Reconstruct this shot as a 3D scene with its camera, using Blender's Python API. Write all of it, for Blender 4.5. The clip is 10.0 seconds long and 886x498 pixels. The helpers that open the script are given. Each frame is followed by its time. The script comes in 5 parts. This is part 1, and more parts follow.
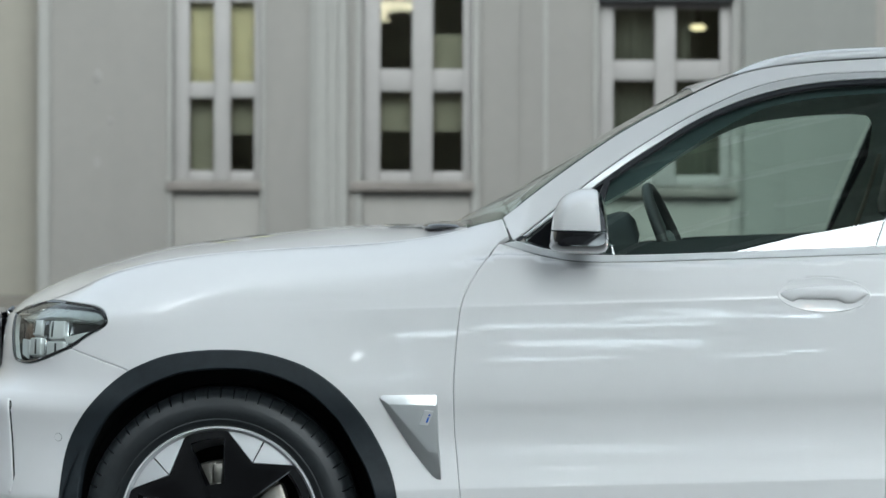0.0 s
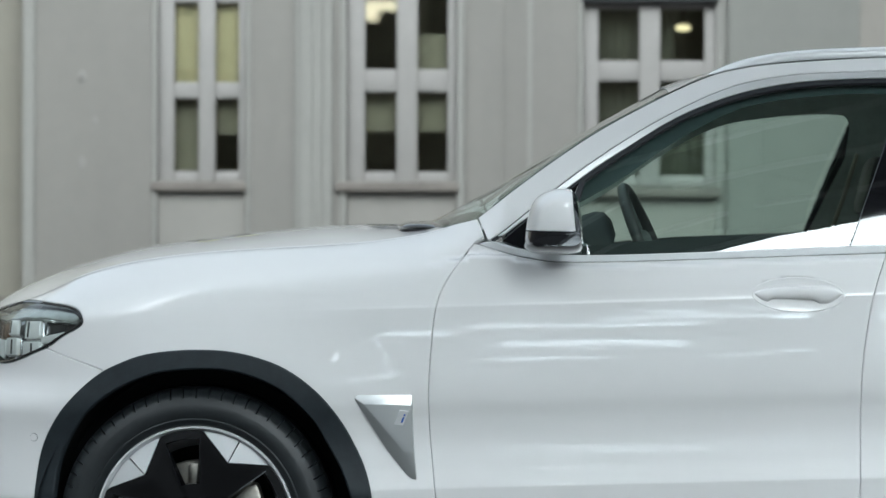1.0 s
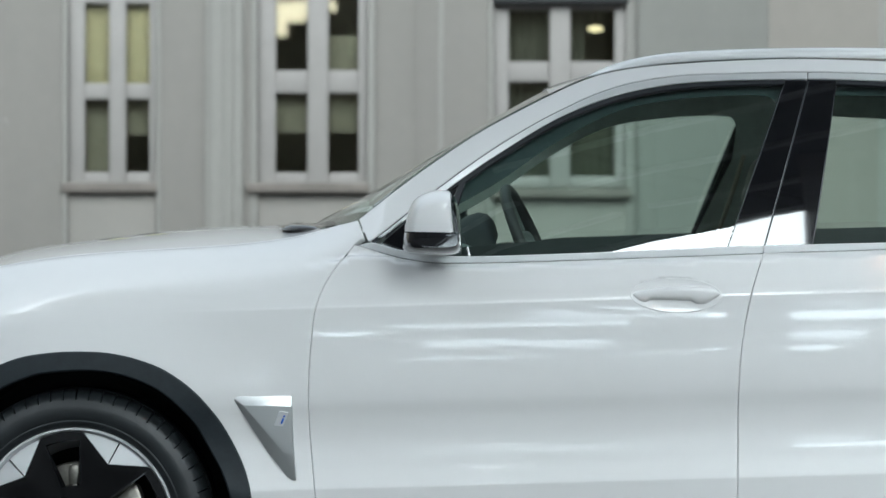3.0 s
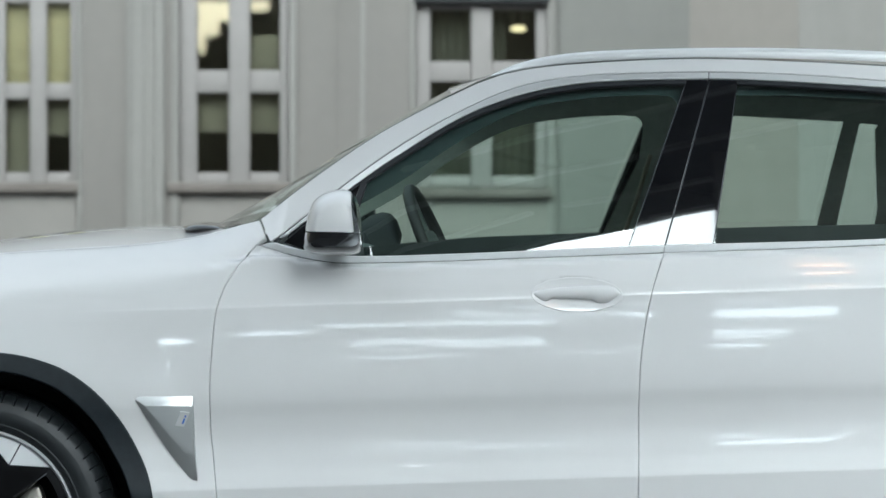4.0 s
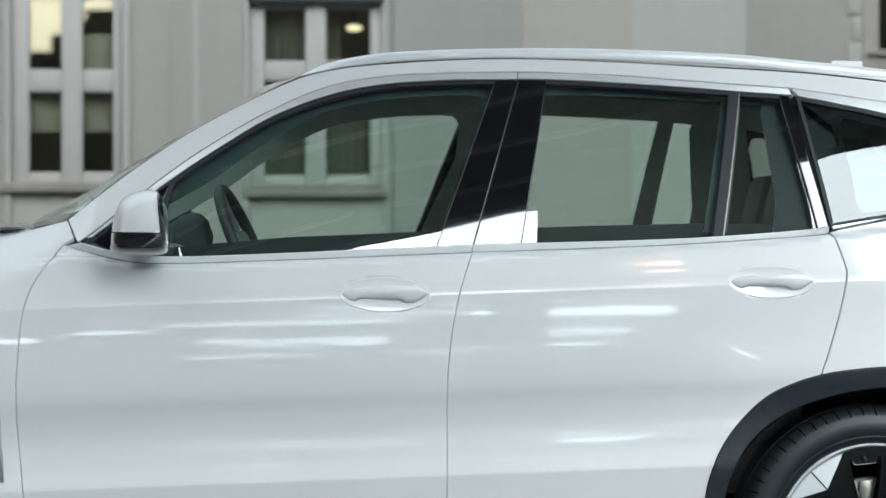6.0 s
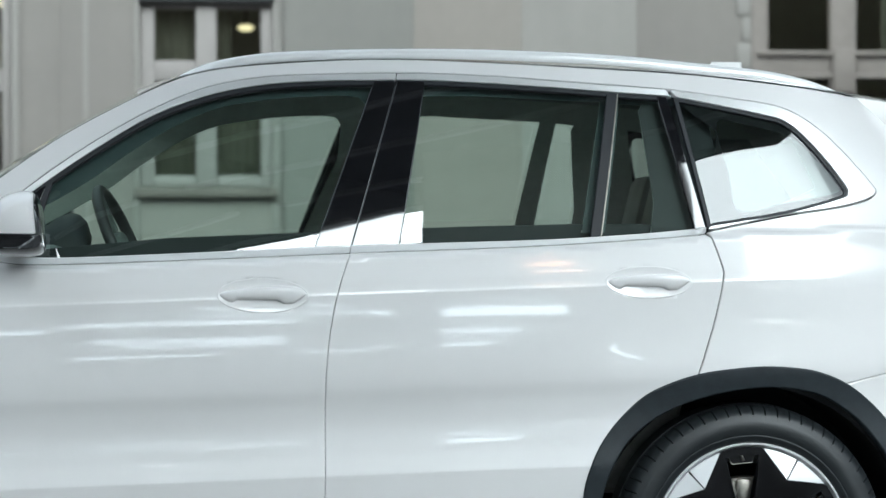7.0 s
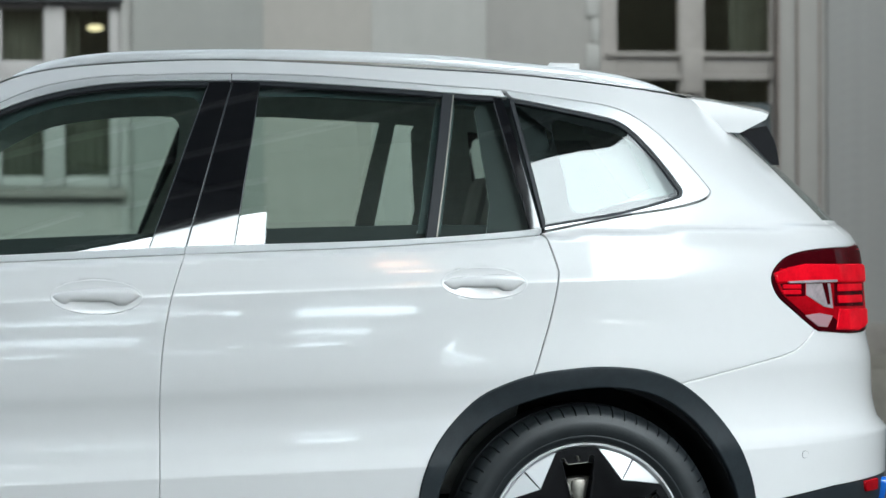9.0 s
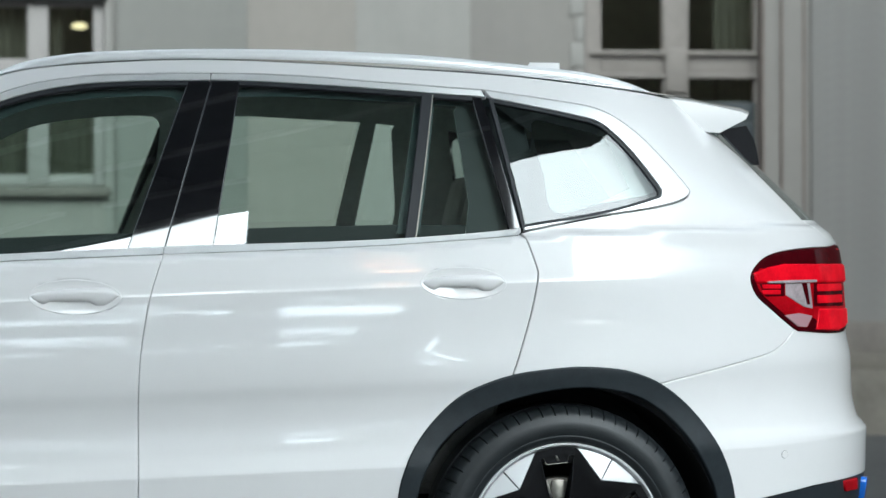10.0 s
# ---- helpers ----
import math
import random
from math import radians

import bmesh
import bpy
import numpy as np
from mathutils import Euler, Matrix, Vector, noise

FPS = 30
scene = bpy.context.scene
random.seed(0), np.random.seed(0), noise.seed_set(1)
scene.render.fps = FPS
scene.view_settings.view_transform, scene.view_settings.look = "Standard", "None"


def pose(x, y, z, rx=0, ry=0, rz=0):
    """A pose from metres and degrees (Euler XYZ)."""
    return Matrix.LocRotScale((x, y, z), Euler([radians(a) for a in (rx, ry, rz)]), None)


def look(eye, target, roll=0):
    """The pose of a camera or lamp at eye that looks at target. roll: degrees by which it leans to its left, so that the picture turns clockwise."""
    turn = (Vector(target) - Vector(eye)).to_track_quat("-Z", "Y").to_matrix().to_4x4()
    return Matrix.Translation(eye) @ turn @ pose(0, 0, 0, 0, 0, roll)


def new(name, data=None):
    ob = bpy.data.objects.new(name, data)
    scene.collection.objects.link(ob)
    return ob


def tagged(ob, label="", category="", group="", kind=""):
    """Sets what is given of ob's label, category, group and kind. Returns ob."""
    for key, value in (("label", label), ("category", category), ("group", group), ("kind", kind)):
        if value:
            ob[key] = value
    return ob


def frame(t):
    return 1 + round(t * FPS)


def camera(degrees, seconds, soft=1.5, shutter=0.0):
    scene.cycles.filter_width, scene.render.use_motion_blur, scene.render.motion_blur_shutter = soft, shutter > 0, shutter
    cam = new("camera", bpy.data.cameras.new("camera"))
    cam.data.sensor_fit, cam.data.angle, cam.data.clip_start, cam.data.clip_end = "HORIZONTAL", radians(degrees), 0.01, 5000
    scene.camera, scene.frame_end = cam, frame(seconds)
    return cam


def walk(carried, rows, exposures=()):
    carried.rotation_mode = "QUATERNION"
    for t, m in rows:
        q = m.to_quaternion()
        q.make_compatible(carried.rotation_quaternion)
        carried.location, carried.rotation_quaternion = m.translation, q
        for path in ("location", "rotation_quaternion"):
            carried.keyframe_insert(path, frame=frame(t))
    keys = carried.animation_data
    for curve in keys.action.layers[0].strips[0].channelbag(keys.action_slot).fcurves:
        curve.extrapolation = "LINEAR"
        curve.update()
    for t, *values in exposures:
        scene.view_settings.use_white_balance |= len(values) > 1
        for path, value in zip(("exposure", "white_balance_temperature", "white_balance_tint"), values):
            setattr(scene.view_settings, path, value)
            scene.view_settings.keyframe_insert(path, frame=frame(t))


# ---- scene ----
# A white electric SUV parked on a gently sloping forecourt, with an old plastered building behind it and unseen
# structures added for its reflections.
# x runs along the car (front axle at 0, tail towards +x), the camera looks along +y.

# ---- camera ----
cam = camera(17.693, 10.0, 1.5)
cam.data.dof.use_dof = True
cam.data.dof.focus_distance = 7.6
cam.data.dof.aperture_fstop = 4.0
walk(cam, [
    (0.0, pose(0.9452, -8.3269, 1.1503, 89.7454, 0, 2.7447) @ pose(0, 0, 0, 0, 0, 0.2072)),
    (0.5, pose(0.9613, -8.3296, 1.1495, 89.7528, 0, 2.7536) @ pose(0, 0, 0, 0, 0, 0.2086)),
    (1.0, pose(0.9889, -8.3324, 1.1497, 89.7535, 0, 2.5794) @ pose(0, 0, 0, 0, 0, 0.2022)),
    (1.5, pose(1.0188, -8.3359, 1.1506, 89.7528, 0, 2.4052) @ pose(0, 0, 0, 0, 0, 0.1890)),
    (2.0, pose(1.0532, -8.3401, 1.1519, 89.7583, 0, 2.1208) @ pose(0, 0, 0, 0, 0, 0.1709)),
    (2.5, pose(1.0900, -8.3438, 1.1522, 89.7650, 0, 1.7678) @ pose(0, 0, 0, 0, 0, 0.1465)),
    (4.0, pose(1.2260, -8.3531, 1.1527, 89.7608, 0, -0.0107) @ pose(0, 0, 0, 0, 0, 0.0412)),
    (4.5, pose(1.2681, -8.3550, 1.1527, 89.7590, 0, -0.6347) @ pose(0, 0, 0, 0, 0, 0.0131)),
    (5.0, pose(1.2994, -8.3561, 1.1533, 89.7532, 0, -1.3393) @ pose(0, 0, 0, 0, 0, -0.0110)),
    (5.5, pose(1.3194, -8.3567, 1.1544, 89.7446, 0, -2.0608) @ pose(0, 0, 0, 0, 0, -0.0374)),
    (7.0, pose(1.4054, -8.3614, 1.1581, 89.7293, 0, -4.9422) @ pose(0, 0, 0, 0, 0, -0.1286)),
    (7.5, pose(1.4276, -8.3625, 1.1594, 89.7230, 0, -5.8604) @ pose(0, 0, 0, 0, 0, -0.1510)),
    (8.0, pose(1.4503, -8.3626, 1.1595, 89.7184, 0, -6.7342) @ pose(0, 0, 0, 0, 0, -0.1690)),
    (8.5, pose(1.4597, -8.3613, 1.1584, 89.7291, 0, -7.3418) @ pose(0, 0, 0, 0, 0, -0.1842)),
    (9.0, pose(1.4738, -8.3595, 1.1587, 89.7340, 0, -7.7373) @ pose(0, 0, 0, 0, 0, -0.1914)),
    (9.5, pose(1.4862, -8.3581, 1.1611, 89.7128, 0, -7.9532) @ pose(0, 0, 0, 0, 0, -0.1856)),
    (10.0, pose(1.4975, -8.3578, 1.1656, 89.6798, 0, -7.9797) @ pose(0, 0, 0, 0, 0, -0.1712)),
], [(0.0, 1.66, 5740, 0), (10.0, 1.66, 5740, 0)])

# ---- world and light ----
world = bpy.data.worlds.new("sky")
scene.world = world
world.use_nodes = True
wn, wl = world.node_tree.nodes, world.node_tree.links
sky = wn.new("ShaderNodeTexSky")
sky.sky_type = "NISHITA"
sky.sun_disc = False
sky.sun_elevation = radians(28)
sky.sun_rotation = radians(178)
sky.air_density, sky.dust_density, sky.ozone_density = 1.0, 8.0, 1.2
wn["Background"].inputs["Strength"].default_value = 0.15
veil = wn.new("ShaderNodeHueSaturation")
veil.inputs["Saturation"].default_value = 0.17
wl.new(sky.outputs[0], veil.inputs["Color"])
haze = wn.new("ShaderNodeVectorMath")
haze.operation = "MINIMUM"
haze.inputs[1].default_value = (18.5, 18.2, 17.8)
wl.new(veil.outputs[0], haze.inputs[0])
wl.new(haze.outputs[0], wn["Background"].inputs["Color"])
sun = new("sun", bpy.data.lights.new("sun", "SUN"))
sun.data.energy, sun.data.angle, sun.data.color = 0.8, radians(60), (1.0, 0.97, 0.93)
sun.matrix_world = look((0.46, -13.2, 7.4), (0, 0, 0))


# ---- materials ----
def material(name, base, rough=0.5, metal=0.0, coat=0.0, vary=0.0, scale=8.0, bump=0.0, bump_scale=60.0, streaks=False, spec=0.5, coat_ior=1.5):
    m = bpy.data.materials.new(name)
    m.use_nodes = True
    n, l = m.node_tree.nodes, m.node_tree.links
    p = n["Principled BSDF"]
    p.inputs["Base Color"].default_value = (*base, 1)
    p.inputs["Roughness"].default_value = rough
    p.inputs["Metallic"].default_value = metal
    p.inputs["Coat Weight"].default_value = coat
    p.inputs["Coat Roughness"].default_value = 0.03
    p.inputs["Coat IOR"].default_value = coat_ior
    p.inputs["Specular IOR Level"].default_value = spec
    tex = n.new("ShaderNodeTexCoord")
    if vary:
        big = n.new("ShaderNodeTexNoise")
        big.inputs["Scale"].default_value = scale
        big.inputs["Detail"].default_value = 8
        big.inputs["Roughness"].default_value = 0.65
        mapping = n.new("ShaderNodeMapping")
        mapping.inputs["Scale"].default_value = (1, 1, 0.15) if streaks else (1, 1, 1)
        l.new(tex.outputs["Object"], mapping.inputs[0])
        l.new(mapping.outputs[0], big.inputs["Vector"])
        fine = n.new("ShaderNodeTexNoise")
        fine.inputs["Scale"].default_value = scale * 9
        fine.inputs["Detail"].default_value = 4
        l.new(tex.outputs["Object"], fine.inputs["Vector"])
        mix = n.new("ShaderNodeMath")
        mix.operation = "MULTIPLY_ADD"
        mix.inputs[1].default_value = 0.3
        l.new(fine.outputs["Fac"], mix.inputs[0])
        l.new(big.outputs["Fac"], mix.inputs[2])
        ramp = n.new("ShaderNodeValToRGB")
        ramp.color_ramp.elements[0].position, ramp.color_ramp.elements[1].position = 0.42, 0.88
        ramp.color_ramp.elements[0].color = (*[c * (1 - vary) for c in base], 1)
        ramp.color_ramp.elements[1].color = (*[min(1, c * (1 + vary * 0.6)) for c in base], 1)
        l.new(mix.outputs[0], ramp.inputs[0])
        l.new(ramp.outputs[0], p.inputs["Base Color"])
    if bump:
        grain = n.new("ShaderNodeTexNoise")
        grain.inputs["Scale"].default_value = bump_scale
        grain.inputs["Detail"].default_value = 6
        l.new(tex.outputs["Object"], grain.inputs["Vector"])
        b = n.new("ShaderNodeBump")
        b.inputs["Strength"].default_value = bump
        b.inputs["Distance"].default_value = 0.01
        l.new(grain.outputs["Fac"], b.inputs["Height"])
        l.new(b.outputs[0], p.inputs["Normal"])
    return m


def glass_material(name, tint, mirror=0.14, reflection_tint=(1, 1, 1)):
    """Thin pane: see-through tint with a film of reflection that grows at grazing angles."""
    m = bpy.data.materials.new(name)
    m.use_nodes = True
    n, l = m.node_tree.nodes, m.node_tree.links
    n.remove(n["Principled BSDF"])
    clear, gloss, mix, facing = n.new("ShaderNodeBsdfTransparent"), n.new("ShaderNodeBsdfGlossy"), n.new("ShaderNodeMixShader"), n.new("ShaderNodeLayerWeight")
    clear.inputs[0].default_value = (*tint, 1)
    gloss.inputs["Roughness"].default_value = 0.0
    gloss.inputs["Color"].default_value = (*reflection_tint, 1)
    facing.inputs["Blend"].default_value = 0.5
    power, film = n.new("ShaderNodeMath"), n.new("ShaderNodeMath")
    power.operation, film.operation = "POWER", "MULTIPLY_ADD"
    power.inputs[1].default_value = 5.0
    film.inputs[1].default_value, film.inputs[2].default_value = 1.0 - mirror, mirror
    l.new(facing.outputs["Facing"], power.inputs[0])
    l.new(power.outputs[0], film.inputs[0])
    l.new(film.outputs[0], mix.inputs[0])
    l.new(clear.outputs[0], mix.inputs[1])
    l.new(gloss.outputs[0], mix.inputs[2])
    l.new(mix.outputs[0], n["Material Output"].inputs["Surface"])
    return m


def glow_material(name, colour, strength):
    m = bpy.data.materials.new(name)
    m.use_nodes = True
    p = m.node_tree.nodes["Principled BSDF"]
    p.inputs["Base Color"].default_value = (*colour, 1)
    p.inputs["Emission Color"].default_value = (*colour, 1)
    p.inputs["Emission Strength"].default_value = strength
    return m


PAINT = material("white_car_paint", (0.80, 0.785, 0.778), 0.35, 0, 1.0, 0.02, 3.0, coat_ior=1.5)
pn, pl = PAINT.node_tree.nodes, PAINT.node_tree.links
wave, wave_map, wave_at, dent = pn.new("ShaderNodeTexNoise"), pn.new("ShaderNodeMapping"), pn.new("ShaderNodeTexCoord"), pn.new("ShaderNodeBump")
wave.inputs["Scale"].default_value, wave.inputs["Detail"].default_value = 5.0, 3.0
wave_map.inputs["Scale"].default_value = (0.45, 1.0, 2.2)
dent.inputs["Strength"].default_value, dent.inputs["Distance"].default_value = 0.008, 0.012
pl.new(wave_at.outputs["Object"], wave_map.inputs[0])
pl.new(wave_map.outputs[0], wave.inputs["Vector"])
pl.new(wave.outputs["Fac"], dent.inputs["Height"])
pl.new(dent.outputs[0], pn["Principled BSDF"].inputs["Coat Normal"])
BLACK_GLOSS = material("gloss_black", (0.006, 0.006, 0.008), 0.06, 0, 1.0, spec=0.3, coat_ior=1.75)
CLADDING = material("grey_black_plastic", (0.018, 0.0235, 0.028), 0.5, 0, 0, 0.25, 30, 0.1, 400, spec=0.35)
RUBBER = material("tyre_rubber", (0.0135, 0.0165, 0.0185), 0.46, 0, 0, 0.3, 25, 0.06, 260, spec=0.5)
DARK = material("dark_lining", (0.008, 0.008, 0.009), 0.8, 0, 0, 0.3, 20)
SEAL = material("rubber_seal", (0.012, 0.014, 0.018), 0.55)
CHROME = material("satin_aluminium", (0.84, 0.84, 0.84), 0.28, 0.45, 0.3)
MIRROR_CHROME = material("bright_chrome", (0.85, 0.85, 0.86), 0.06, 1.0)
RIM_EDGE = material("machined_rim_edge", (0.85, 0.86, 0.87), 0.25, 0.35, 0.5)
INLAY = material("brushed_inlay", (0.74, 0.74, 0.745), 0.28, 0.4, 0.3)
STAR_BLACK = material("black_wheel_lacquer", (0.004, 0.004, 0.005), 0.2, 0, 0.6, spec=0.3)
STEEL = material("brake_steel", (0.34, 0.32, 0.285), 0.4, 1.0, 0, 0.25, 30)
VENT_SILVER = material("satin_silver_trim", (0.60, 0.61, 0.61), 0.36, 0.75, 0.3)
WINDOW = glass_material("side_glass", (0.88, 0.98, 0.93), 0.125)
PRIVACY = glass_material("tinted_rear_glass", (0.60, 0.67, 0.65), 0.066)
INNER_FILM = glass_material("inner_glass_face", (0.96, 0.98, 0.97), 0.045)
SCREEN = glass_material("windscreen_glass", (0.70, 0.79, 0.74), 0.07)
LENS = glass_material("clear_lens", (0.93, 0.96, 0.95), 0.035)
LAMP_INNER = material("lamp_reflector", (0.045, 0.047, 0.046), 0.2, 0.0, 0.5, 0.4, 25)
LAMP_CLEAR = material("clear_lamp_field", (0.52, 0.44, 0.46), 0.18, 0.2, 0.6, 0.35, 22)
AMBER = material("amber_reflector", (0.16, 0.075, 0.03), 0.2, 0.6, 0.5, 0.4, 40)
LAMP_BROW = material("satin_lamp_brow", (0.40, 0.42, 0.40), 0.25, 0.6, 0.4, 0.2, 30)
RED_LENS = material("red_lamp_lens", (0.36, 0.0012, 0.007), 0.3, 0, 0.25, 0.35, 14, spec=0.0)
RED_DARK = material("dark_red_lens", (0.050, 0.0006, 0.003), 0.3, 0, 0.22, 0.3, 40, spec=0.0)
RED_BRIGHT = material("bright_red_lens", (0.74, 0.002, 0.014), 0.3, 0, 0.22, 0.25, 12, spec=0.0)
CLEAR_PLASTIC = material("clear_reflector", (0.80, 0.80, 0.78), 0.14, 0.25, 0.8)
PINK_PLASTIC = material("pinkish_clear_lens", (0.52, 0.30, 0.33), 0.2, 0.2, 0.3)
CABIN = material("dark_cabin_trim", (0.17, 0.195, 0.185), 0.6, 0, 0, 0.3, 15, 0.2, 200)
CARD = material("black_door_trim", (0.022, 0.026, 0.027), 0.6, 0, 0, 0.2, 15)
SEAT = material("black_seat_leather", (0.06, 0.06, 0.06), 0.45, 0, 0, 0.2, 12, 0.2, 150)
ROOF_LINING = material("grey_roof_lining", (0.32, 0.34, 0.33), 0.9, 0, 0, 0.15, 30)
SEAT_GREY = material("grey_seat_leather", (0.45, 0.46, 0.44), 0.5, 0, 0, 0.2, 12, 0.2, 150)
DOOR_BLACK = material("black_door_frame", (0.050, 0.072, 0.076), 0.5, 0, 0, 0.2, 20)
PILLAR_LINING = material("grey_pillar_lining", (0.76, 0.79, 0.73), 0.85, 0, 0, 0.12, 30)
BELT = material("seat_belt_webbing", (0.52, 0.46, 0.36), 0.8)
BLUE = material("blue_trim", (0.02, 0.14, 0.60), 0.25, 0, 0.8)
PLASTER = material("pale_plaster", (0.192, 0.178, 0.160), 0.9, 0, 0, 0.10, 1.3, 0.25, 70, True)
PLASTER_WARM = material("warm_plaster", (0.220, 0.201, 0.166), 0.9, 0, 0, 0.12, 1.1, 0.25, 70, True)
TOWER_WALL = material("grey_render", (0.82, 0.83, 0.81), 0.9, 0, 0, 0.15, 0.8, 0.2, 40)
PLASTER_PALE = material("paler_plaster", (0.232, 0.220, 0.201), 0.9, 0, 0, 0.10, 1.6, 0.25, 70, True)
PLASTER_DARKER = material("darker_plaster", (0.175, 0.170, 0.153), 0.9, 0, 0, 0.10, 1.3, 0.25, 70, True)
PLASTER_BUFF = material("buff_plaster", (0.218, 0.198, 0.175), 0.9, 0, 0, 0.10, 1.4, 0.25, 70, True)
PLASTER_GREY = material("grey_painted_brick", (0.164, 0.156, 0.144), 0.9, 0, 0, 0.16, 1.6, 0.3, 60, True)
STAIN = material("stained_plaster", (0.215, 0.200, 0.184), 0.9, 0, 0, 0.2, 20)
GROOVE = material("brown_groove", (0.13, 0.105, 0.09), 0.9, 0, 0, 0.3, 5)
STONE = material("sill_stone", (0.150, 0.131, 0.114), 0.85, 0, 0, 0.25, 6, 0.3, 90)
PLINTH = material("plinth_stone", (0.132, 0.117, 0.097), 0.85, 0, 0, 0.3, 4, 0.4, 50)
FRAME_WHITE = material("white_window_paint", (0.241, 0.224, 0.211), 0.7, 0, 0, 0.06, 9, spec=0.2)
FRAME_BEIGE = material("beige_window_paint", (0.191, 0.171, 0.152), 0.7, 0, 0, 0.12, 9, spec=0.2)
# the warm sky colour in the panes is put into the gloss tint
PANE = glass_material("window_pane", (0.675, 0.69, 0.635), 0.062, (1.0, 0.86, 0.62))
ROOM = material("dim_room", (0.42, 0.44, 0.41), 0.9, 0, 0, 0.3, 3)
BLIND = material("roller_blind", (0.42, 0.39, 0.35), 0.9, 0, 0, 0.12, 14)
CURTAIN = material("dim_net_curtain", (0.30, 0.30, 0.28), 0.9, 0, 0, 0.2, 8)
LOWER_PANEL = material("dark_blue_grey_fill", (0.030, 0.036, 0.038), 0.5, 0, 0, 0.2, 10)
BLIND_PALE = material("cream_blind", (0.88, 0.77, 0.56), 0.9, 0, 0, 0.2, 9)
SHUTTER = material("dark_shutter_box", (0.02, 0.02, 0.02), 0.6, 0, 0, 0.3, 12)
ASPHALT = material("asphalt", (0.055, 0.054, 0.052), 0.85, 0, 0, 0.35, 2.0, 0.5, 120)
CANOPY = material("canopy_soffit", (0.30, 0.32, 0.305), 0.8, 0, 0, 0.25, 1.5)
CANOPY_BEAM = material("canopy_steel", (0.70, 0.71, 0.70), 0.6, 0, 0, 0.15, 4)
CANOPY_JOIST = material("canopy_joist", (0.34, 0.36, 0.345), 0.7, 0, 0, 0.2, 4)
RAIL_SATIN = material("satin_rail", (0.86, 0.86, 0.86), 0.34, 0.15, 0.5)
MIRROR_BLACK = material("black_mirror_plastic", (0.006, 0.006, 0.008), 0.10, 0, 1.0)
SHED = material("dark_shed_boards", (0.34, 0.34, 0.32), 0.8, 0, 0, 0.3, 1.2)
STRIP_GLOW = glow_material("strip_lamp", (1.0, 0.50, 0.32), 11)
# glow of unseen panels added to put bright streaks in the paint
STREAK_GLOW = glow_material("fluorescent_diffuser", (0.95, 0.98, 1.0), 5.4)
REAR_STREAK_GLOW = glow_material("tower_lamp_diffuser", (0.95, 0.98, 1.0), 3.4)
LAMP_GLOW = glow_material("room_lamp", (1.0, 0.80, 0.50), 1.0)


# ---- mesh helpers ----
def part(name, bm, mat, parent=None, label="", smooth=True):
    me = bpy.data.meshes.new(name)
    bm.normal_update()
    bm.to_mesh(me)
    bm.free()
    me.materials.append(mat)
    if smooth:
        me.polygons.foreach_set("use_smooth", [True] * len(me.polygons))
        me.set_sharp_from_angle(angle=radians(38))
    ob = new(name, me)
    ob.parent = parent
    if label:
        tagged(ob, label)
    return ob


def raw(name, verts, faces, mat, parent=None, label="", normals=None):
    me = bpy.data.meshes.new(name)
    me.from_pydata(verts, [], faces)
    me.validate()
    me.update()
    me.materials.append(mat)
    me.polygons.foreach_set("use_smooth", [True] * len(me.polygons))
    if normals is not None:
        me.normals_split_custom_set_from_vertices(normals)
    else:
        me.set_sharp_from_angle(angle=radians(38))
    ob = new(name, me)
    ob.parent = parent
    if label:
        tagged(ob, label)
    return ob


def block(bm, x0, x1, y0, y1, z0, z1, bevel=0.0, m=None):
    """A bevelled box added to bm."""
    made = bmesh.ops.create_cube(bm, size=1)["verts"]
    for v in made:
        v.co = Vector(((x0 + x1) / 2 + v.co.x * (x1 - x0), (y0 + y1) / 2 + v.co.y * (y1 - y0), (z0 + z1) / 2 + v.co.z * (z1 - z0)))
    if bevel:
        edges = list({e for v in made for e in v.link_edges})
        made = bmesh.ops.bevel(bm, geom=edges, offset=bevel, segments=2, affect="EDGES", profile=0.5)["verts"]
    if m is not None:
        bmesh.ops.transform(bm, matrix=m, verts=list(set(made)))
    return bm


def box(name, x0, x1, y0, y1, z0, z1, mat, parent=None, bevel=0.004, label=""):
    return part(name, block(bmesh.new(), x0, x1, y0, y1, z0, z1, bevel), mat, parent, label)


def spline(points, n=6, closed=False):
    """A smooth line through the points."""
    pts = [Vector(p) for p in points]
    out, k = [], len(pts)
    for i in range(k if closed else k - 1):
        a, b = pts[i], pts[(i + 1) % k]
        p = pts[i - 1] if (i or closed) else a * 2 - b
        q = pts[(i + 2) % k] if (i + 2 < k or closed) else b * 2 - a
        for j in range(n):
            t = j / n
            out.append(0.5 * (2 * a + (b - p) * t + (2 * p - 5 * a + 4 * b - q) * t * t + (3 * a - p - 3 * b + q) * t ** 3))
    if not closed:
        out.append(pts[-1])
    return [tuple(v) for v in out]


def along(points, x):
    """Height of a line of points at x."""
    xs, zs = zip(*points)
    return float(np.interp(x, xs, zs))


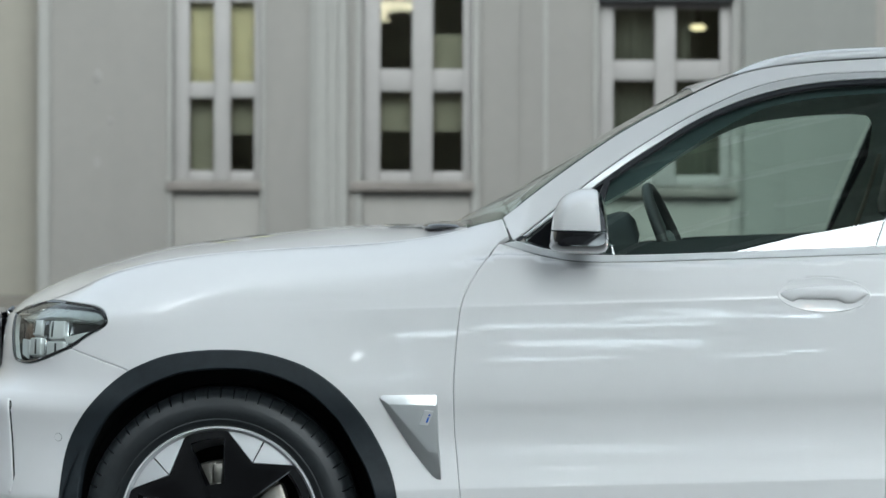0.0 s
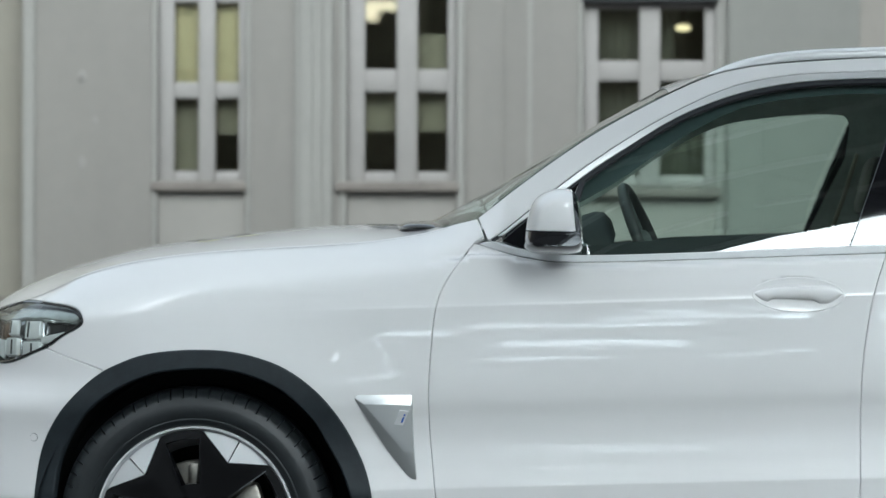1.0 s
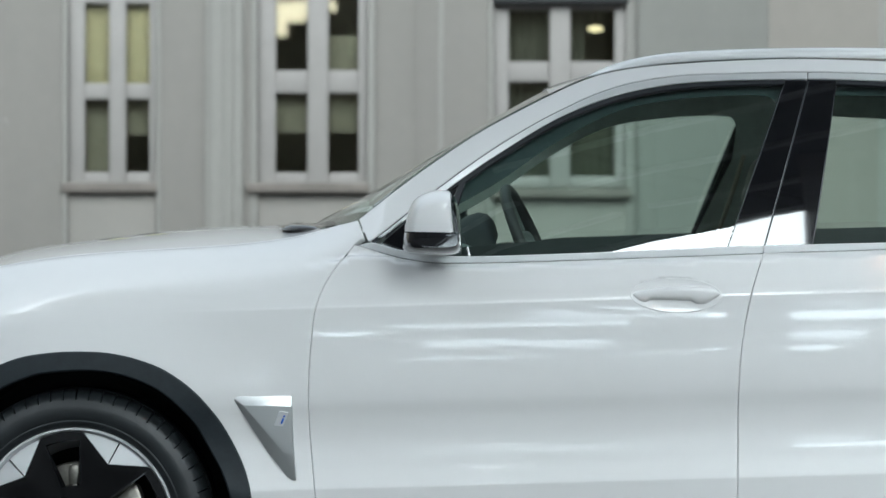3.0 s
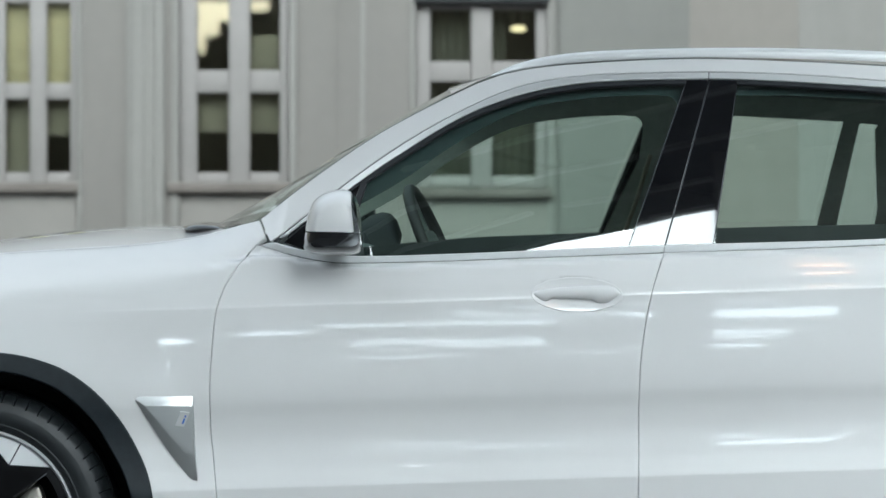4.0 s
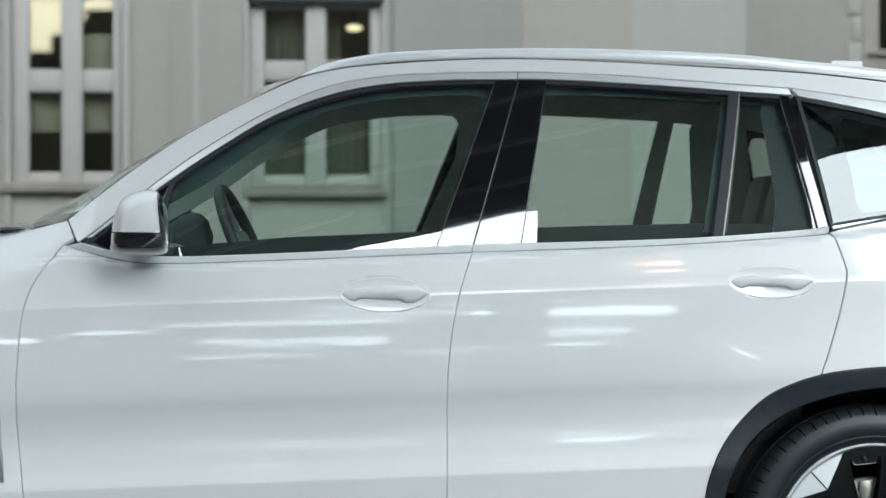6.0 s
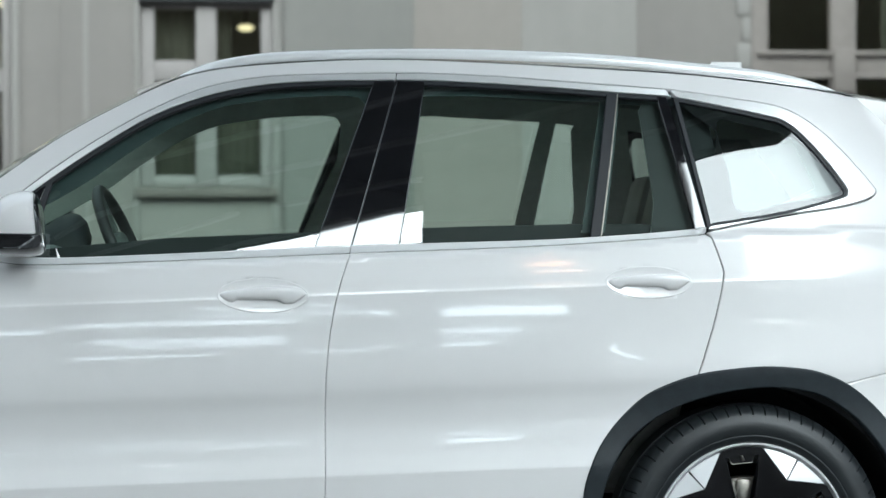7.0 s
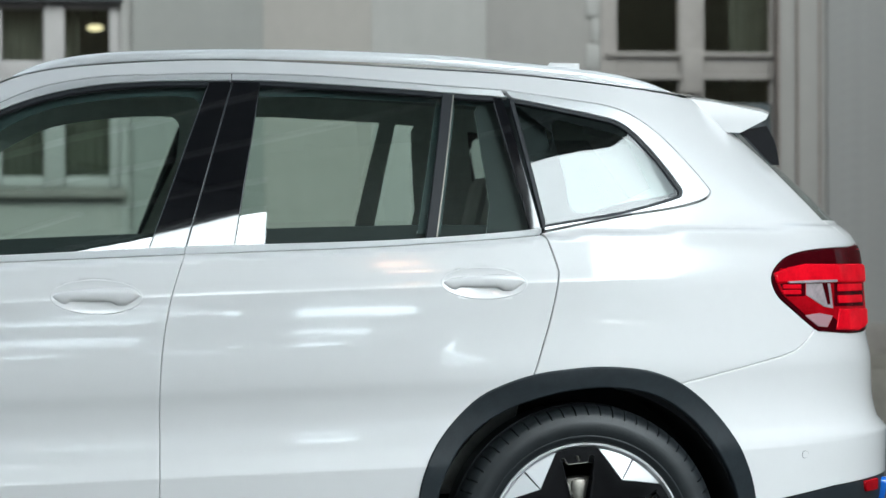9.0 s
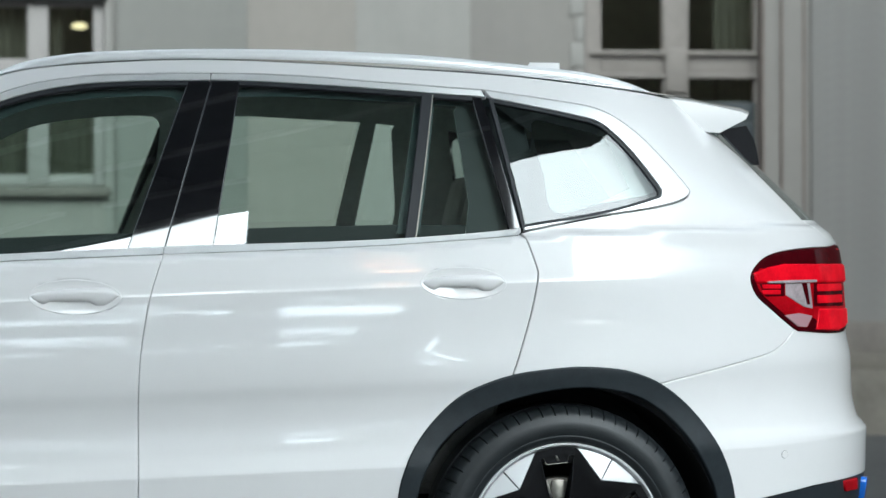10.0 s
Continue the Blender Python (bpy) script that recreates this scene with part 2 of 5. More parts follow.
def tube(points, radius, sides=10, closed=False):
    """A round bar along points, as a bmesh."""
    bm = bmesh.new()
    pts = [Vector(p) for p in points]
    rings = []
    for i, p in enumerate(pts):
        a = pts[i - 1] if i or closed else p
        b = pts[(i + 1) % len(pts)] if i + 1 < len(pts) or closed else p
        d = (b - a).normalized()
        side = d.cross(Vector((0, 0, 1)) if abs(d.z) < 0.9 else Vector((0, 1, 0))).normalized()
        up = side.cross(d)
        rings.append([bm.verts.new(p + radius * (math.cos(2 * math.pi * k / sides) * side + math.sin(2 * math.pi * k / sides) * up)) for k in range(sides)])
    for i in range(len(rings) if closed else len(rings) - 1):
        a, b = rings[i], rings[(i + 1) % len(rings)]
        for k in range(sides):
            bm.faces.new((a[k], a[(k + 1) % sides], b[(k + 1) % sides], b[k]))
    if not closed:
        bm.faces.new(rings[0][::-1])
        bm.faces.new(rings[-1])
    bmesh.ops.recalc_face_normals(bm, faces=bm.faces)
    return bm


def ring_lathe(profile, sides=96, centre=(0, 0, 0)):
    """A profile of (radius, y) turned about the y axis through centre."""
    bm = bmesh.new()
    c = Vector(centre)
    rings = []
    for k in range(sides):
        a = 2 * math.pi * k / sides
        rings.append([bm.verts.new(c + Vector((r * math.cos(a), y, r * math.sin(a)))) for r, y in profile])
    for k in range(sides):
        a, b = rings[k], rings[(k + 1) % sides]
        for i in range(len(profile) - 1):
            bm.faces.new((a[i], b[i], b[i + 1], a[i + 1]))
    bmesh.ops.recalc_face_normals(bm, faces=bm.faces)
    return bm


def smooth01(a, b, x):
    t = min(1.0, max(0.0, (x - a) / (b - a)))
    return t * t * (3 - 2 * t)


# ---- the car body as a surface: half width at (x, z) ----
SHEAR = 0.0476
DOOR = [(0.10, 0.78), (0.20, 0.86), (0.30, 0.910), (0.40, 0.926), (0.45, 0.9325), (0.47, 0.9351), (0.481, 0.9365), (0.487, 0.9357), (0.50, 0.9333), (0.54, 0.9270), (0.60, 0.9240), (0.66, 0.9305),
        (0.71, 0.9420), (0.75, 0.9455), (0.78, 0.9463), (0.81, 0.9461), (0.84, 0.94555), (0.87, 0.9449), (0.90, 0.9441), (0.925, 0.9433), (0.953, 0.9422), (0.9595, 0.9400), (0.99, 0.9335), (1.03, 0.9236), (1.075, 0.9126), (1.10, 0.9065), (1.13, 0.888), (1.3, 0.77)]
HOOD_EDGE = [(-0.86, 0.74), (-0.76, 0.83), (-0.69, 0.884), (-0.6, 0.917), (-0.450, 0.967), (-0.319, 1.024), (-0.183, 1.058), (0.0, 1.085), (0.2, 1.102), (0.4, 1.118), (0.55, 1.140), (0.66, 1.170), (0.75, 1.20), (4, 3)]
NOSE = [(0.0, -0.70), (0.3, -0.79), (0.5, -0.838), (0.655, -0.832), (0.695, -0.795), (0.73, -0.735), (0.76, -0.716), (0.85, -0.714), (0.89, -0.707), (0.925, -0.682), (0.95, -0.645), (0.99, -0.585), (1.1, -0.45)]
TAIL = [(0.0, 3.76), (0.3, 3.85), (0.496, 3.902), (0.633, 3.902), (0.673, 3.872), (0.737, 3.856), (0.833, 3.850), (0.914, 3.832), (1.106, 3.812), (1.171, 3.800), (1.237, 3.735), (1.392, 3.560), (1.47, 3.470), (1.60, 3.33), (1.8, 3.1)]
W_AXLE_F, W_AXLE_R, AXLE_Z = 0.0, 2.864, 0.366


def smooth_table(table):
    """A C1 curve through a table of (x, y)."""
    xs, ys = np.array(table).T
    d = np.diff(ys) / np.diff(xs)
    m = np.concatenate([[d[0]], np.where(d[:-1] * d[1:] > 0, 2 * d[:-1] * d[1:] / (d[:-1] + d[1:] + 1e-12), 0), [d[-1]]])

    def value(x):
        x = min(max(x, xs[0]), xs[-1])
        i = min(int(np.searchsorted(xs, x, "right")) - 1, len(xs) - 2)
        h = xs[i + 1] - xs[i]
        t = (x - xs[i]) / h
        return float(ys[i] * (1 + 2 * t) * (1 - t) ** 2 + m[i] * h * t * (1 - t) ** 2 + ys[i + 1] * t * t * (3 - 2 * t) + m[i + 1] * h * t * t * (t - 1))
    return value


door_f, hood_edge_f, nose_f, tail_f = smooth_table(DOOR), smooth_table(HOOD_EDGE), smooth_table(NOSE), smooth_table(TAIL)
cabin_f = smooth_table([(0.5, 0.795), (0.75, 0.832), (1.1, 0.862), (1.5, 0.875), (1.9, 0.879), (2.3, 0.8785), (2.7, 0.8775), (2.9, 0.8735), (3.2, 0.867), (3.6, 0.85)])
waist_f = smooth_table([(-1.0, 0.985), (0.50, 1.0605), (0.66, 1.085), (0.74, 1.106), (0.80, 1.100), (0.882, 1.085), (0.987, 1.080), (1.252, 1.091), (1.786, 1.120), (2.293, 1.146), (2.684, 1.177), (2.738, 1.187), (3.6, 1.228)])
HANDLES = ((1.561, 1.005, 0.118, 0.044), (2.5755, 1.0515, 0.1135, 0.0415))
GRIP_TOP = smooth_table([(-1, 0.001), (-0.95, 0.007), (-0.65, 0.0155), (-0.2, 0.0215), (0.3, 0.025), (0.65, 0.0265), (0.85, 0.022), (0.95, 0.013), (1, 0.006)])
GRIP_LOW = smooth_table([(-1, -0.001), (-0.95, -0.007), (-0.8, -0.018), (-0.7, -0.020), (-0.62, -0.014), (-0.55, -0.012), (0, -0.0115), (0.3, -0.012), (0.4, -0.017), (0.48, -0.0215), (0.65, -0.021), (0.8, -0.013), (0.92, -0.003), (1, 0.004)])


def body(x, z, bowls=True):
    """Half width of the body at (x, z)."""
    s = z - SHEAR * (x - 0.616)
    low = door_f(s)
    plain = smooth01(0.60, 0.20, x) + smooth01(2.80, 3.10, x)
    if plain and 0.90 < s < 1.01:
        low += plain * (sum(door_f(s + 0.008 * k) for k in range(-3, 4)) / 7 - low) * smooth01(0.90, 0.93, s) * smooth01(1.01, 0.985, s)
    h = s - 1.075
    high = cabin_f(x) - (0.30 - 0.05 * smooth01(1.6, 3.2, x)) * h - 0.36 * h * abs(h)
    k = smooth01(-0.017, -0.001, z - waist_f(x)) * smooth01(0.58, 0.76, x)
    w = low * (1 - k) + high * k
    # rounded wing tops beside the bonnet
    if x < 0.80:
        o = max(0.0, z - (hood_edge_f(x) - 0.13))
        w -= 5.2 * o * o * smooth01(0.80, 0.60, x)
    # flared haunches round the wheel openings
    for ax in (W_AXLE_F, W_AXLE_R):
        r = math.hypot((x - ax) * 0.98, z - 0.40)
        w += 0.010 * smooth01(0.66, 0.47, r) * smooth01(1.0, 0.75, z) + 0.025 * (0.494 - r + math.hypot(0.494 - r, 0.012))
    # finger bowls behind the handles
    for hx, hz, a, b in HANDLES if bowls else ():
        q = ((x - hx) / a) ** 2 + ((z - hz) / b) ** 2
        if q < 0.93:
            w -= 0.018 * smooth01(0.93, 0.50, q)
    # nose and tail corners in plan
    if x < 0.05:
        r = (0.05 - x) / (0.05 - nose_f(z))
        w *= max(0.0, 1 - min(r, 1.0) ** 2.7) ** (1 / 2.7)
    if x > 2.86:
        x0 = 2.86 + 0.085 * smooth01(1.14, 1.26, z)
        r = max(0.0, x - x0) / (tail_f(z) - x0)
        w *= max(0.0, 1 - min(r, 1.0) ** 2.25) ** (1 / 2.25)
    return w


def sheet(name, outline, mat, parent, off=0.0, step=0.026, lip=0.020, sides=(-1,), surf=body, label="", rnd=0.003):
    """A pressed panel: the outline (x, z) laid on the body, with its rim turned in. off: metres proud of the body."""
    bm = bmesh.new()
    pts = []
    for p in outline:
        if not pts or (abs(p[0] - pts[-1][0]) + abs(p[1] - pts[-1][1])) > 1e-4:
            pts.append(p)
    if abs(pts[0][0] - pts[-1][0]) + abs(pts[0][1] - pts[-1][1]) < 1e-4:
        pts.pop()
    bm.faces.new([bm.verts.new((x, 0, z)) for x, z in pts])
    xs, zs = [p[0] for p in pts], [p[1] for p in pts]
    cuts, x = [], math.floor(min(xs) / step) * step
    while x < max(xs):
        cuts.append(x)
        x += step * (0.35 if x < -0.40 or x > 3.42 else 1)
    for x in cuts:
        bmesh.ops.bisect_plane(bm, geom=bm.verts[:] + bm.edges[:] + bm.faces[:], plane_co=(x + 0.00013, 0, 0), plane_no=(1, 0, 0), dist=1e-5)
    z = math.floor(min(zs) / step) * step
    while z < max(zs):
        bmesh.ops.bisect_plane(bm, geom=bm.verts[:] + bm.edges[:] + bm.faces[:], plane_co=(0, 0, z + 0.00017), plane_no=(0, 0, 1), dist=1e-5)
        z += step
    if mat is PAINT:
        for crease in (0.478, 0.4835, 0.489, 0.9515, 0.9545, 0.958, 0.961):
            bmesh.ops.bisect_plane(bm, geom=bm.verts[:] + bm.edges[:] + bm.faces[:], plane_co=(0.616, 0, crease), plane_no=(-SHEAR, 0, 1), dist=1e-5)
    bm.verts.index_update()
    flat = [(v.co.x, v.co.z) for v in bm.verts]
    faces = [[v.index for v in f.verts] for f in bm.faces]
    area = sum(flat[f[i]][0] * flat[f[(i + 1) % len(f)]][1] - flat[f[(i + 1) % len(f)]][0] * flat[f[i]][1] for f in faces for i in range(len(f)))
    if area < 0:
        faces = [f[::-1] for f in faces]
    count = {}
    for f in faces:
        for i in range(len(f)):
            count[(f[i], f[(i + 1) % len(f)])] = True
    rim = [e for e in count if (e[1], e[0]) not in count]
    out = {}
    for a, b in rim:
        d = Vector((flat[b][1] - flat[a][1], flat[a][0] - flat[b][0]))
        if d.length > 1e-9:
            d.normalize()
            for v in (a, b):
                out[v] = out.get(v, Vector((0, 0))) + d
    bm.free()
    verts, norms, all_faces = [], [], []
    for side in sides:
        base = len(verts)
        nn = []
        for x, z in flat:
            e = 0.002
            sx, sz = (surf(x + e, z) - surf(x - e, z)) / (2 * e), (surf(x, z + e) - surf(x, z - e)) / (2 * e)
            sx, sz = max(-40, min(40, sx)), max(-40, min(40, sz))
            n = Vector((-sx, -1, -sz)).normalized()
            nn.append(n)
            p = Vector((x, -surf(x, z), z)) + n * off
            verts.append((p.x, p.y * -side, p.z))
            norms.append((n.x, n.y * -side, n.z))
        all_faces += [[base + i for i in (f if side < 0 else f[::-1])] for f in faces]
        if lip:
            idx = {}
            for v, d in out.items():
                d = d.normalized()
                dv = Vector((d.x, 0, d.y))
                n = nn[v]
                dv = (dv - n * dv.dot(n)).normalized()
                p = Vector((verts[base + v][0], verts[base + v][1] * -side, verts[base + v][2]))
                ids = []
                for q, m in ((p + dv * rnd - n * rnd * 0.9, (n * 0.35 + dv).normalized()), (p + dv * rnd * 1.1 - n * lip, dv)):
                    ids.append(len(verts))
                    verts.append((q.x, q.y * -side, q.z))
                    norms.append((m.x, m.y * -side, m.z))
                idx[v] = ids
            for a, b in rim:
                if a in idx and b in idx:
                    for q in ((base + b, base + a, idx[a][0], idx[b][0]), (idx[b][0], idx[a][0], idx[a][1], idx[b][1])):
                        all_faces.append(q if side < 0 else q[::-1])
    return raw(name, verts, all_faces, mat, parent, label, norms)


def upright(x, z):
    """The body with less lean, for the waist strips."""
    zb = along(s_belt_l, x)
    return body(x, zb - 0.004) - 0.06 * max(0.0, z - zb)


def eased(x, z):
    """The body with half the lean, for the window surrounds."""
    return body(x, z) + 0.15 * (z - 0.5 * (along(s_frame, x) + along(s_glass, x)))


def inset(outline, d):
    """The outline moved inwards by d (outwards if negative)."""
    thin = []
    for p in outline:
        if not thin or math.dist(p, thin[-1]) > 0.0025:
            thin.append(p)
    if math.dist(thin[0], thin[-1]) < 0.0025:
        thin.pop()
    outline = thin
    n = len(outline)
    a = sum(outline[i][0] * outline[(i + 1) % n][1] - outline[(i + 1) % n][0] * outline[i][1] for i in range(n))
    s = 1 if a > 0 else -1
    res = []
    for i in range(n):
        p, q, r = Vector(outline[i - 1]), Vector(outline[i]), Vector(outline[(i + 1) % n])
        e, f = (q - p), (r - q)
        if e.length < 1e-7 or f.length < 1e-7:
            continue
        e.normalize(), f.normalize()
        m = Vector((-(e.y + f.y), e.x + f.x)) * s
        if m.length < 1e-6:
            continue
        m.normalize()
        c = max(0.45, m.dot(Vector((-e.y, e.x)) * s))
        res.append(tuple(q + m * d / c))
    return res


# ---- lines of the side view ----
GAP = 0.0036
APILLAR_TOP = [(0.720, 1.191), (0.886, 1.322), (1.034, 1.427), (1.184, 1.513), (1.305, 1.574), (1.397, 1.604), (1.550, 1.627), (1.857, 1.647), (2.164, 1.643), (2.452, 1.631), (2.725, 1.617), (3.002, 1.589), (3.203, 1.566)]
FRAME_LOW = [(0.752, 1.127), (0.803, 1.165), (0.949, 1.288), (1.096, 1.396), (1.246, 1.487), (1.397, 1.556), (1.550, 1.589), (1.702, 1.600), (1.916, 1.607), (2.149, 1.604), (2.362, 1.591), (2.655, 1.573)]
QUARTER_OUT = [(2.655, 1.573), (2.823, 1.551), (2.963, 1.527), (3.056, 1.475), (3.133, 1.403), (3.201, 1.326), (3.213, 1.301), (3.187, 1.280), (3.103, 1.258), (2.958, 1.234), (2.741, 1.189)]
GLASS_TOP = [(0.775, 1.127), (0.862, 1.196), (1.009, 1.308), (1.097, 1.370), (1.246, 1.465), (1.397, 1.529), (1.549, 1.564), (1.703, 1.578), (1.855, 1.583), (1.988, 1.585), (2.148, 1.580), (2.362, 1.569), (2.514, 1.559), (2.637, 1.552), (2.670, 1.549)]
QUARTER_IN = [(2.675, 1.548), (2.744, 1.536), (2.898, 1.506), (2.975, 1.482), (3.050, 1.411), (3.118, 1.323), (3.128, 1.297), (3.104, 1.281), (2.958, 1.241), (2.746, 1.203)]
BELT_TOP = [(0.760, 1.127), (0.850, 1.106), (0.986, 1.094), (1.253, 1.105), (1.698, 1.131), (1.920, 1.142), (2.294, 1.158), (2.520, 1.174), (2.685, 1.190), (2.739, 1.199)]
BELT_LOW = [(0.714, 1.124), (0.791, 1.103), (0.882, 1.085), (0.987, 1.080), (1.252, 1.091), (1.786, 1.120), (2.293, 1.146), (2.684, 1.177), (2.738, 1.189)]
SEAM_A = [(0.716, 1.123), (0.683, 1.078), (0.643, 1.012), (0.623, 0.952), (0.614, 0.871), (0.608, 0.754), (0.611, 0.650), (0.618, 0.576), (0.631, 0.458), (0.639, 0.404)]
SEAM_B = [(1.789, 1.123), (1.755, 1.010), (1.735, 0.892), (1.727, 0.773), (1.729, 0.599), (1.730, 0.475), (1.732, 0.400)]
SEAM_C = [(2.738, 1.192), (2.770, 1.100), (2.773, 1.063), (2.754, 0.966), (2.724, 0.861), (2.707, 0.808)]
ARCH_F = [(-0.427, 0.313), (-0.426, 0.427), (-0.410, 0.550), (-0.372, 0.634), (-0.316, 0.703), (-0.254, 0.757), (-0.193, 0.789), (-0.134, 0.810), (-0.059, 0.822), (0.015, 0.826), (0.089, 0.823), (0.163, 0.808), (0.236, 0.780), (0.310, 0.728), (0.370, 0.661), (0.415, 0.587), (0.447, 0.515), (0.463, 0.435), (0.469, 0.308)]
ARCH_F_IN = [(-0.376, 0.312), (-0.378, 0.430), (-0.362, 0.537), (-0.316, 0.628), (-0.262, 0.690), (-0.193, 0.736), (-0.118, 0.768), (-0.059, 0.780), (0.015, 0.786), (0.089, 0.783), (0.164, 0.764), (0.237, 0.728), (0.311, 0.659), (0.356, 0.586), (0.395, 0.514), (0.419, 0.435), (0.428, 0.308)]
ARCH_R = [(2.403, 0.296), (2.412, 0.470), (2.425, 0.545), (2.454, 0.615), (2.502, 0.683), (2.569, 0.748), (2.644, 0.786), (2.719, 0.809), (2.794, 0.821), (2.885, 0.829), (2.977, 0.825), (3.041, 0.813), (3.112, 0.784), (3.186, 0.729), (3.251, 0.657), (3.300, 0.574), (3.331, 0.477), (3.361, 0.280)]
ARCH_R_IN = [(2.449, 0.295), (2.455, 0.485), (2.494, 0.592), (2.554, 0.666), (2.630, 0.718), (2.704, 0.748), (2.795, 0.772), (2.886, 0.783), (2.963, 0.779), (3.041, 0.762), (3.106, 0.727), (3.170, 0.673), (3.232, 0.591), (3.284, 0.479), (3.312, 0.282)]
LAMP_F = [(-0.603, 0.785), (-0.614, 0.823), (-0.623, 0.871), (-0.620, 0.904), (-0.562, 0.927), (-0.498, 0.943), (-0.397, 0.940), (-0.334, 0.931), (-0.312, 0.907), (-0.315, 0.885), (-0.366, 0.853), (-0.415, 0.822), (-0.478, 0.795), (-0.529, 0.777), (-0.564, 0.773), (-0.588, 0.777)]
LAMP_R = [(3.382, 1.075), (3.410, 1.114), (3.459, 1.137), (3.552, 1.151), (3.68, 1.157), (3.755, 1.155), (3.775, 1.05), (3.78, 0.935), (3.70, 0.917), (3.567, 0.925), (3.531, 0.932), (3.444, 0.991), (3.398, 1.029)]
SEAM_R = [(3.108, 0.786), (3.185, 0.805), (3.356, 0.845), (3.447, 0.869), (3.495, 0.897), (3.531, 0.932)]


def cut(line, x0, x1):
    """The stretch of a left-to-right line between x0 and x1, with its ends."""
    return [(x0, along(line, x0))] + [p for p in line if x0 + 1e-6 < p[0] < x1 - 1e-6] + [(x1, along(line, x1))]


s_apillar, s_frame, s_qout = spline(APILLAR_TOP, 5), spline(FRAME_LOW, 5), spline(QUARTER_OUT, 6)
s_glass, s_qin = spline(GLASS_TOP, 5), spline(QUARTER_IN, 6)
s_belt_t, s_belt_l = spline(BELT_TOP, 5), spline(BELT_LOW, 5)
s_a, s_b, s_c = spline(SEAM_A, 5), spline(SEAM_B, 5), spline(SEAM_C, 5)
s_af, s_afi, s_ar, s_ari = spline(ARCH_F, 4), spline(ARCH_F_IN, 4), spline(ARCH_R, 4), spline(ARCH_R_IN, 4)
s_lf, s_lr, s_sr = spline(LAMP_F, 4, True), spline(LAMP_R, 4, True), spline(SEAM_R, 5)

# ---- the ground, the building and the unseen canopy ----
PITCH = 0.8943
ground_m = pose(1.43, 0, 0, 0, PITCH, 0)
bm = bmesh.new()
bmesh.ops.create_grid(bm, x_segments=8, y_segments=8, size=160)
ground = part("ground", bm, ASPHALT, None, "", False)
ground.matrix_world = ground_m
tagged(ground, "dark worn asphalt forecourt sloping gently", "ground", kind="structure")



def wall_piece(name, x0, x1, z0, z1, y0, mat, y1=9.6, label="", parent=None):
    return tagged(box(name, x0, x1, y0, y1, z0, z1, mat, parent, 0.003), label or "pale grey plastered old facade wall", "wall", kind="structure")


def house_window(name, x0, x1, z0, z1, columns, rows, frame_mat, y, label):
    """A window set in its opening: outer frame, sashes, panes."""
    root = new(name)
    root.location = ((x0 + x1) / 2, y, z0)
    tagged(root, label, "window", "facade windows", "structure")
    inv = root.location.copy()

    def put(nm, a, b, c, d, e, f, mat, bev=0.006):
        return box(nm, a - inv.x, b - inv.x, c - inv.y, d - inv.y, e - inv.z, f - inv.z, mat, root, bev)
    put("window_frame", x0, columns[0][0] - 0.0, y, y + 0.08, z0, z1, frame_mat)
    put("window_frame", columns[-1][1], x1, y, y + 0.08, z0, z1, frame_mat)
    for (a, b), (c, d) in zip(columns[:-1], columns[1:]):
        put("mullion", b, c, y - 0.012, y + 0.07, z0, z1, frame_mat, 0.012)
    for a, b in columns:
        edges = [z0] + [v for r in rows for v in r] + [z1]
        for k in range(0, len(edges), 2):
            put("rail", a, b, y + 0.004, y + 0.07, edges[k], edges[k + 1], frame_mat, 0.008)
        for c, d in rows:
            pane = put("pane", a - 0.004, b + 0.004, y + 0.045, y + 0.049, c - 0.004, d + 0.004, PANE, 0)
            pane.visible_shadow = False
    return root


wall_bits = [
    (-2.40, -1.56, -1.0, 7.0, 9.12), (-1.02, -0.715, -1.0, 7.0, 9.12), (-0.715, -0.49, -1.0, 7.0, 9.10), (-0.49, -0.39, -1.0, 7.0, 9.12),
    (0.28, 0.345, -1.0, 7.0, 9.117), (0.345, 0.575, -1.0, 7.0, 9.127), (0.575, 1.06, -1.0, 7.0, 9.12), (1.87, 1.94, -1.0, 7.0, 9.13), (1.94, 2.73, -1.0, 7.0, 9.06), (2.73, 3.39, -1.0, 7.0, 9.0), (3.39, 4.09, -1.0, 7.0, 8.90), (4.09, 4.79, -1.0, 7.0, 8.84),
    (5.89, 6.00, -1.0, 7.0, 8.72), (6.00, 6.13, -1.0, 7.0, 8.70), (6.13, 6.18, -1.0, 7.0, 8.715), (6.18, 18.0, 0.61, 7.0, 8.69),
    (-1.56, -1.02, -1.0, 1.43, 9.14), (-0.39, 0.28, -1.0, 1.43, 9.14), (1.06, 1.87, -1.0, 1.40, 9.14), (4.79, 5.89, -1.0, 0.9, 8.80),
    (-1.56, -1.02, 2.66, 7.0, 9.14), (-0.39, 0.28, 2.76, 7.0, 9.14), (1.06, 1.87, 2.70, 7.0, 9.14), (4.79, 5.89, 2.95, 7.0, 8.80),
]
WALL_MATS = {1.94: PLASTER_DARKER, 2.73: PLASTER_BUFF, 3.39: PLASTER_PALE, 1.87: PLASTER_PALE, -0.715: PLASTER_PALE, 6.18: PLASTER_GREY}
for i, b in enumerate(wall_bits):
    piece = wall_piece("wall_%d" % (i + 1), *b, WALL_MATS.get(b[0], PLASTER), 9.9)
    if 1.9 < b[0] < 4.7 and b[3] - b[2] == 8.0:
        # this stretch of the front runs slightly askew
        for v in piece.data.vertices:
            if v.co.y < 9.4:
                v.co.y += 9.06 - 0.22 * (v.co.x - 1.94) / 2.85 - b[4] - 0.003 * (b[0] in (2.73, 3.39))
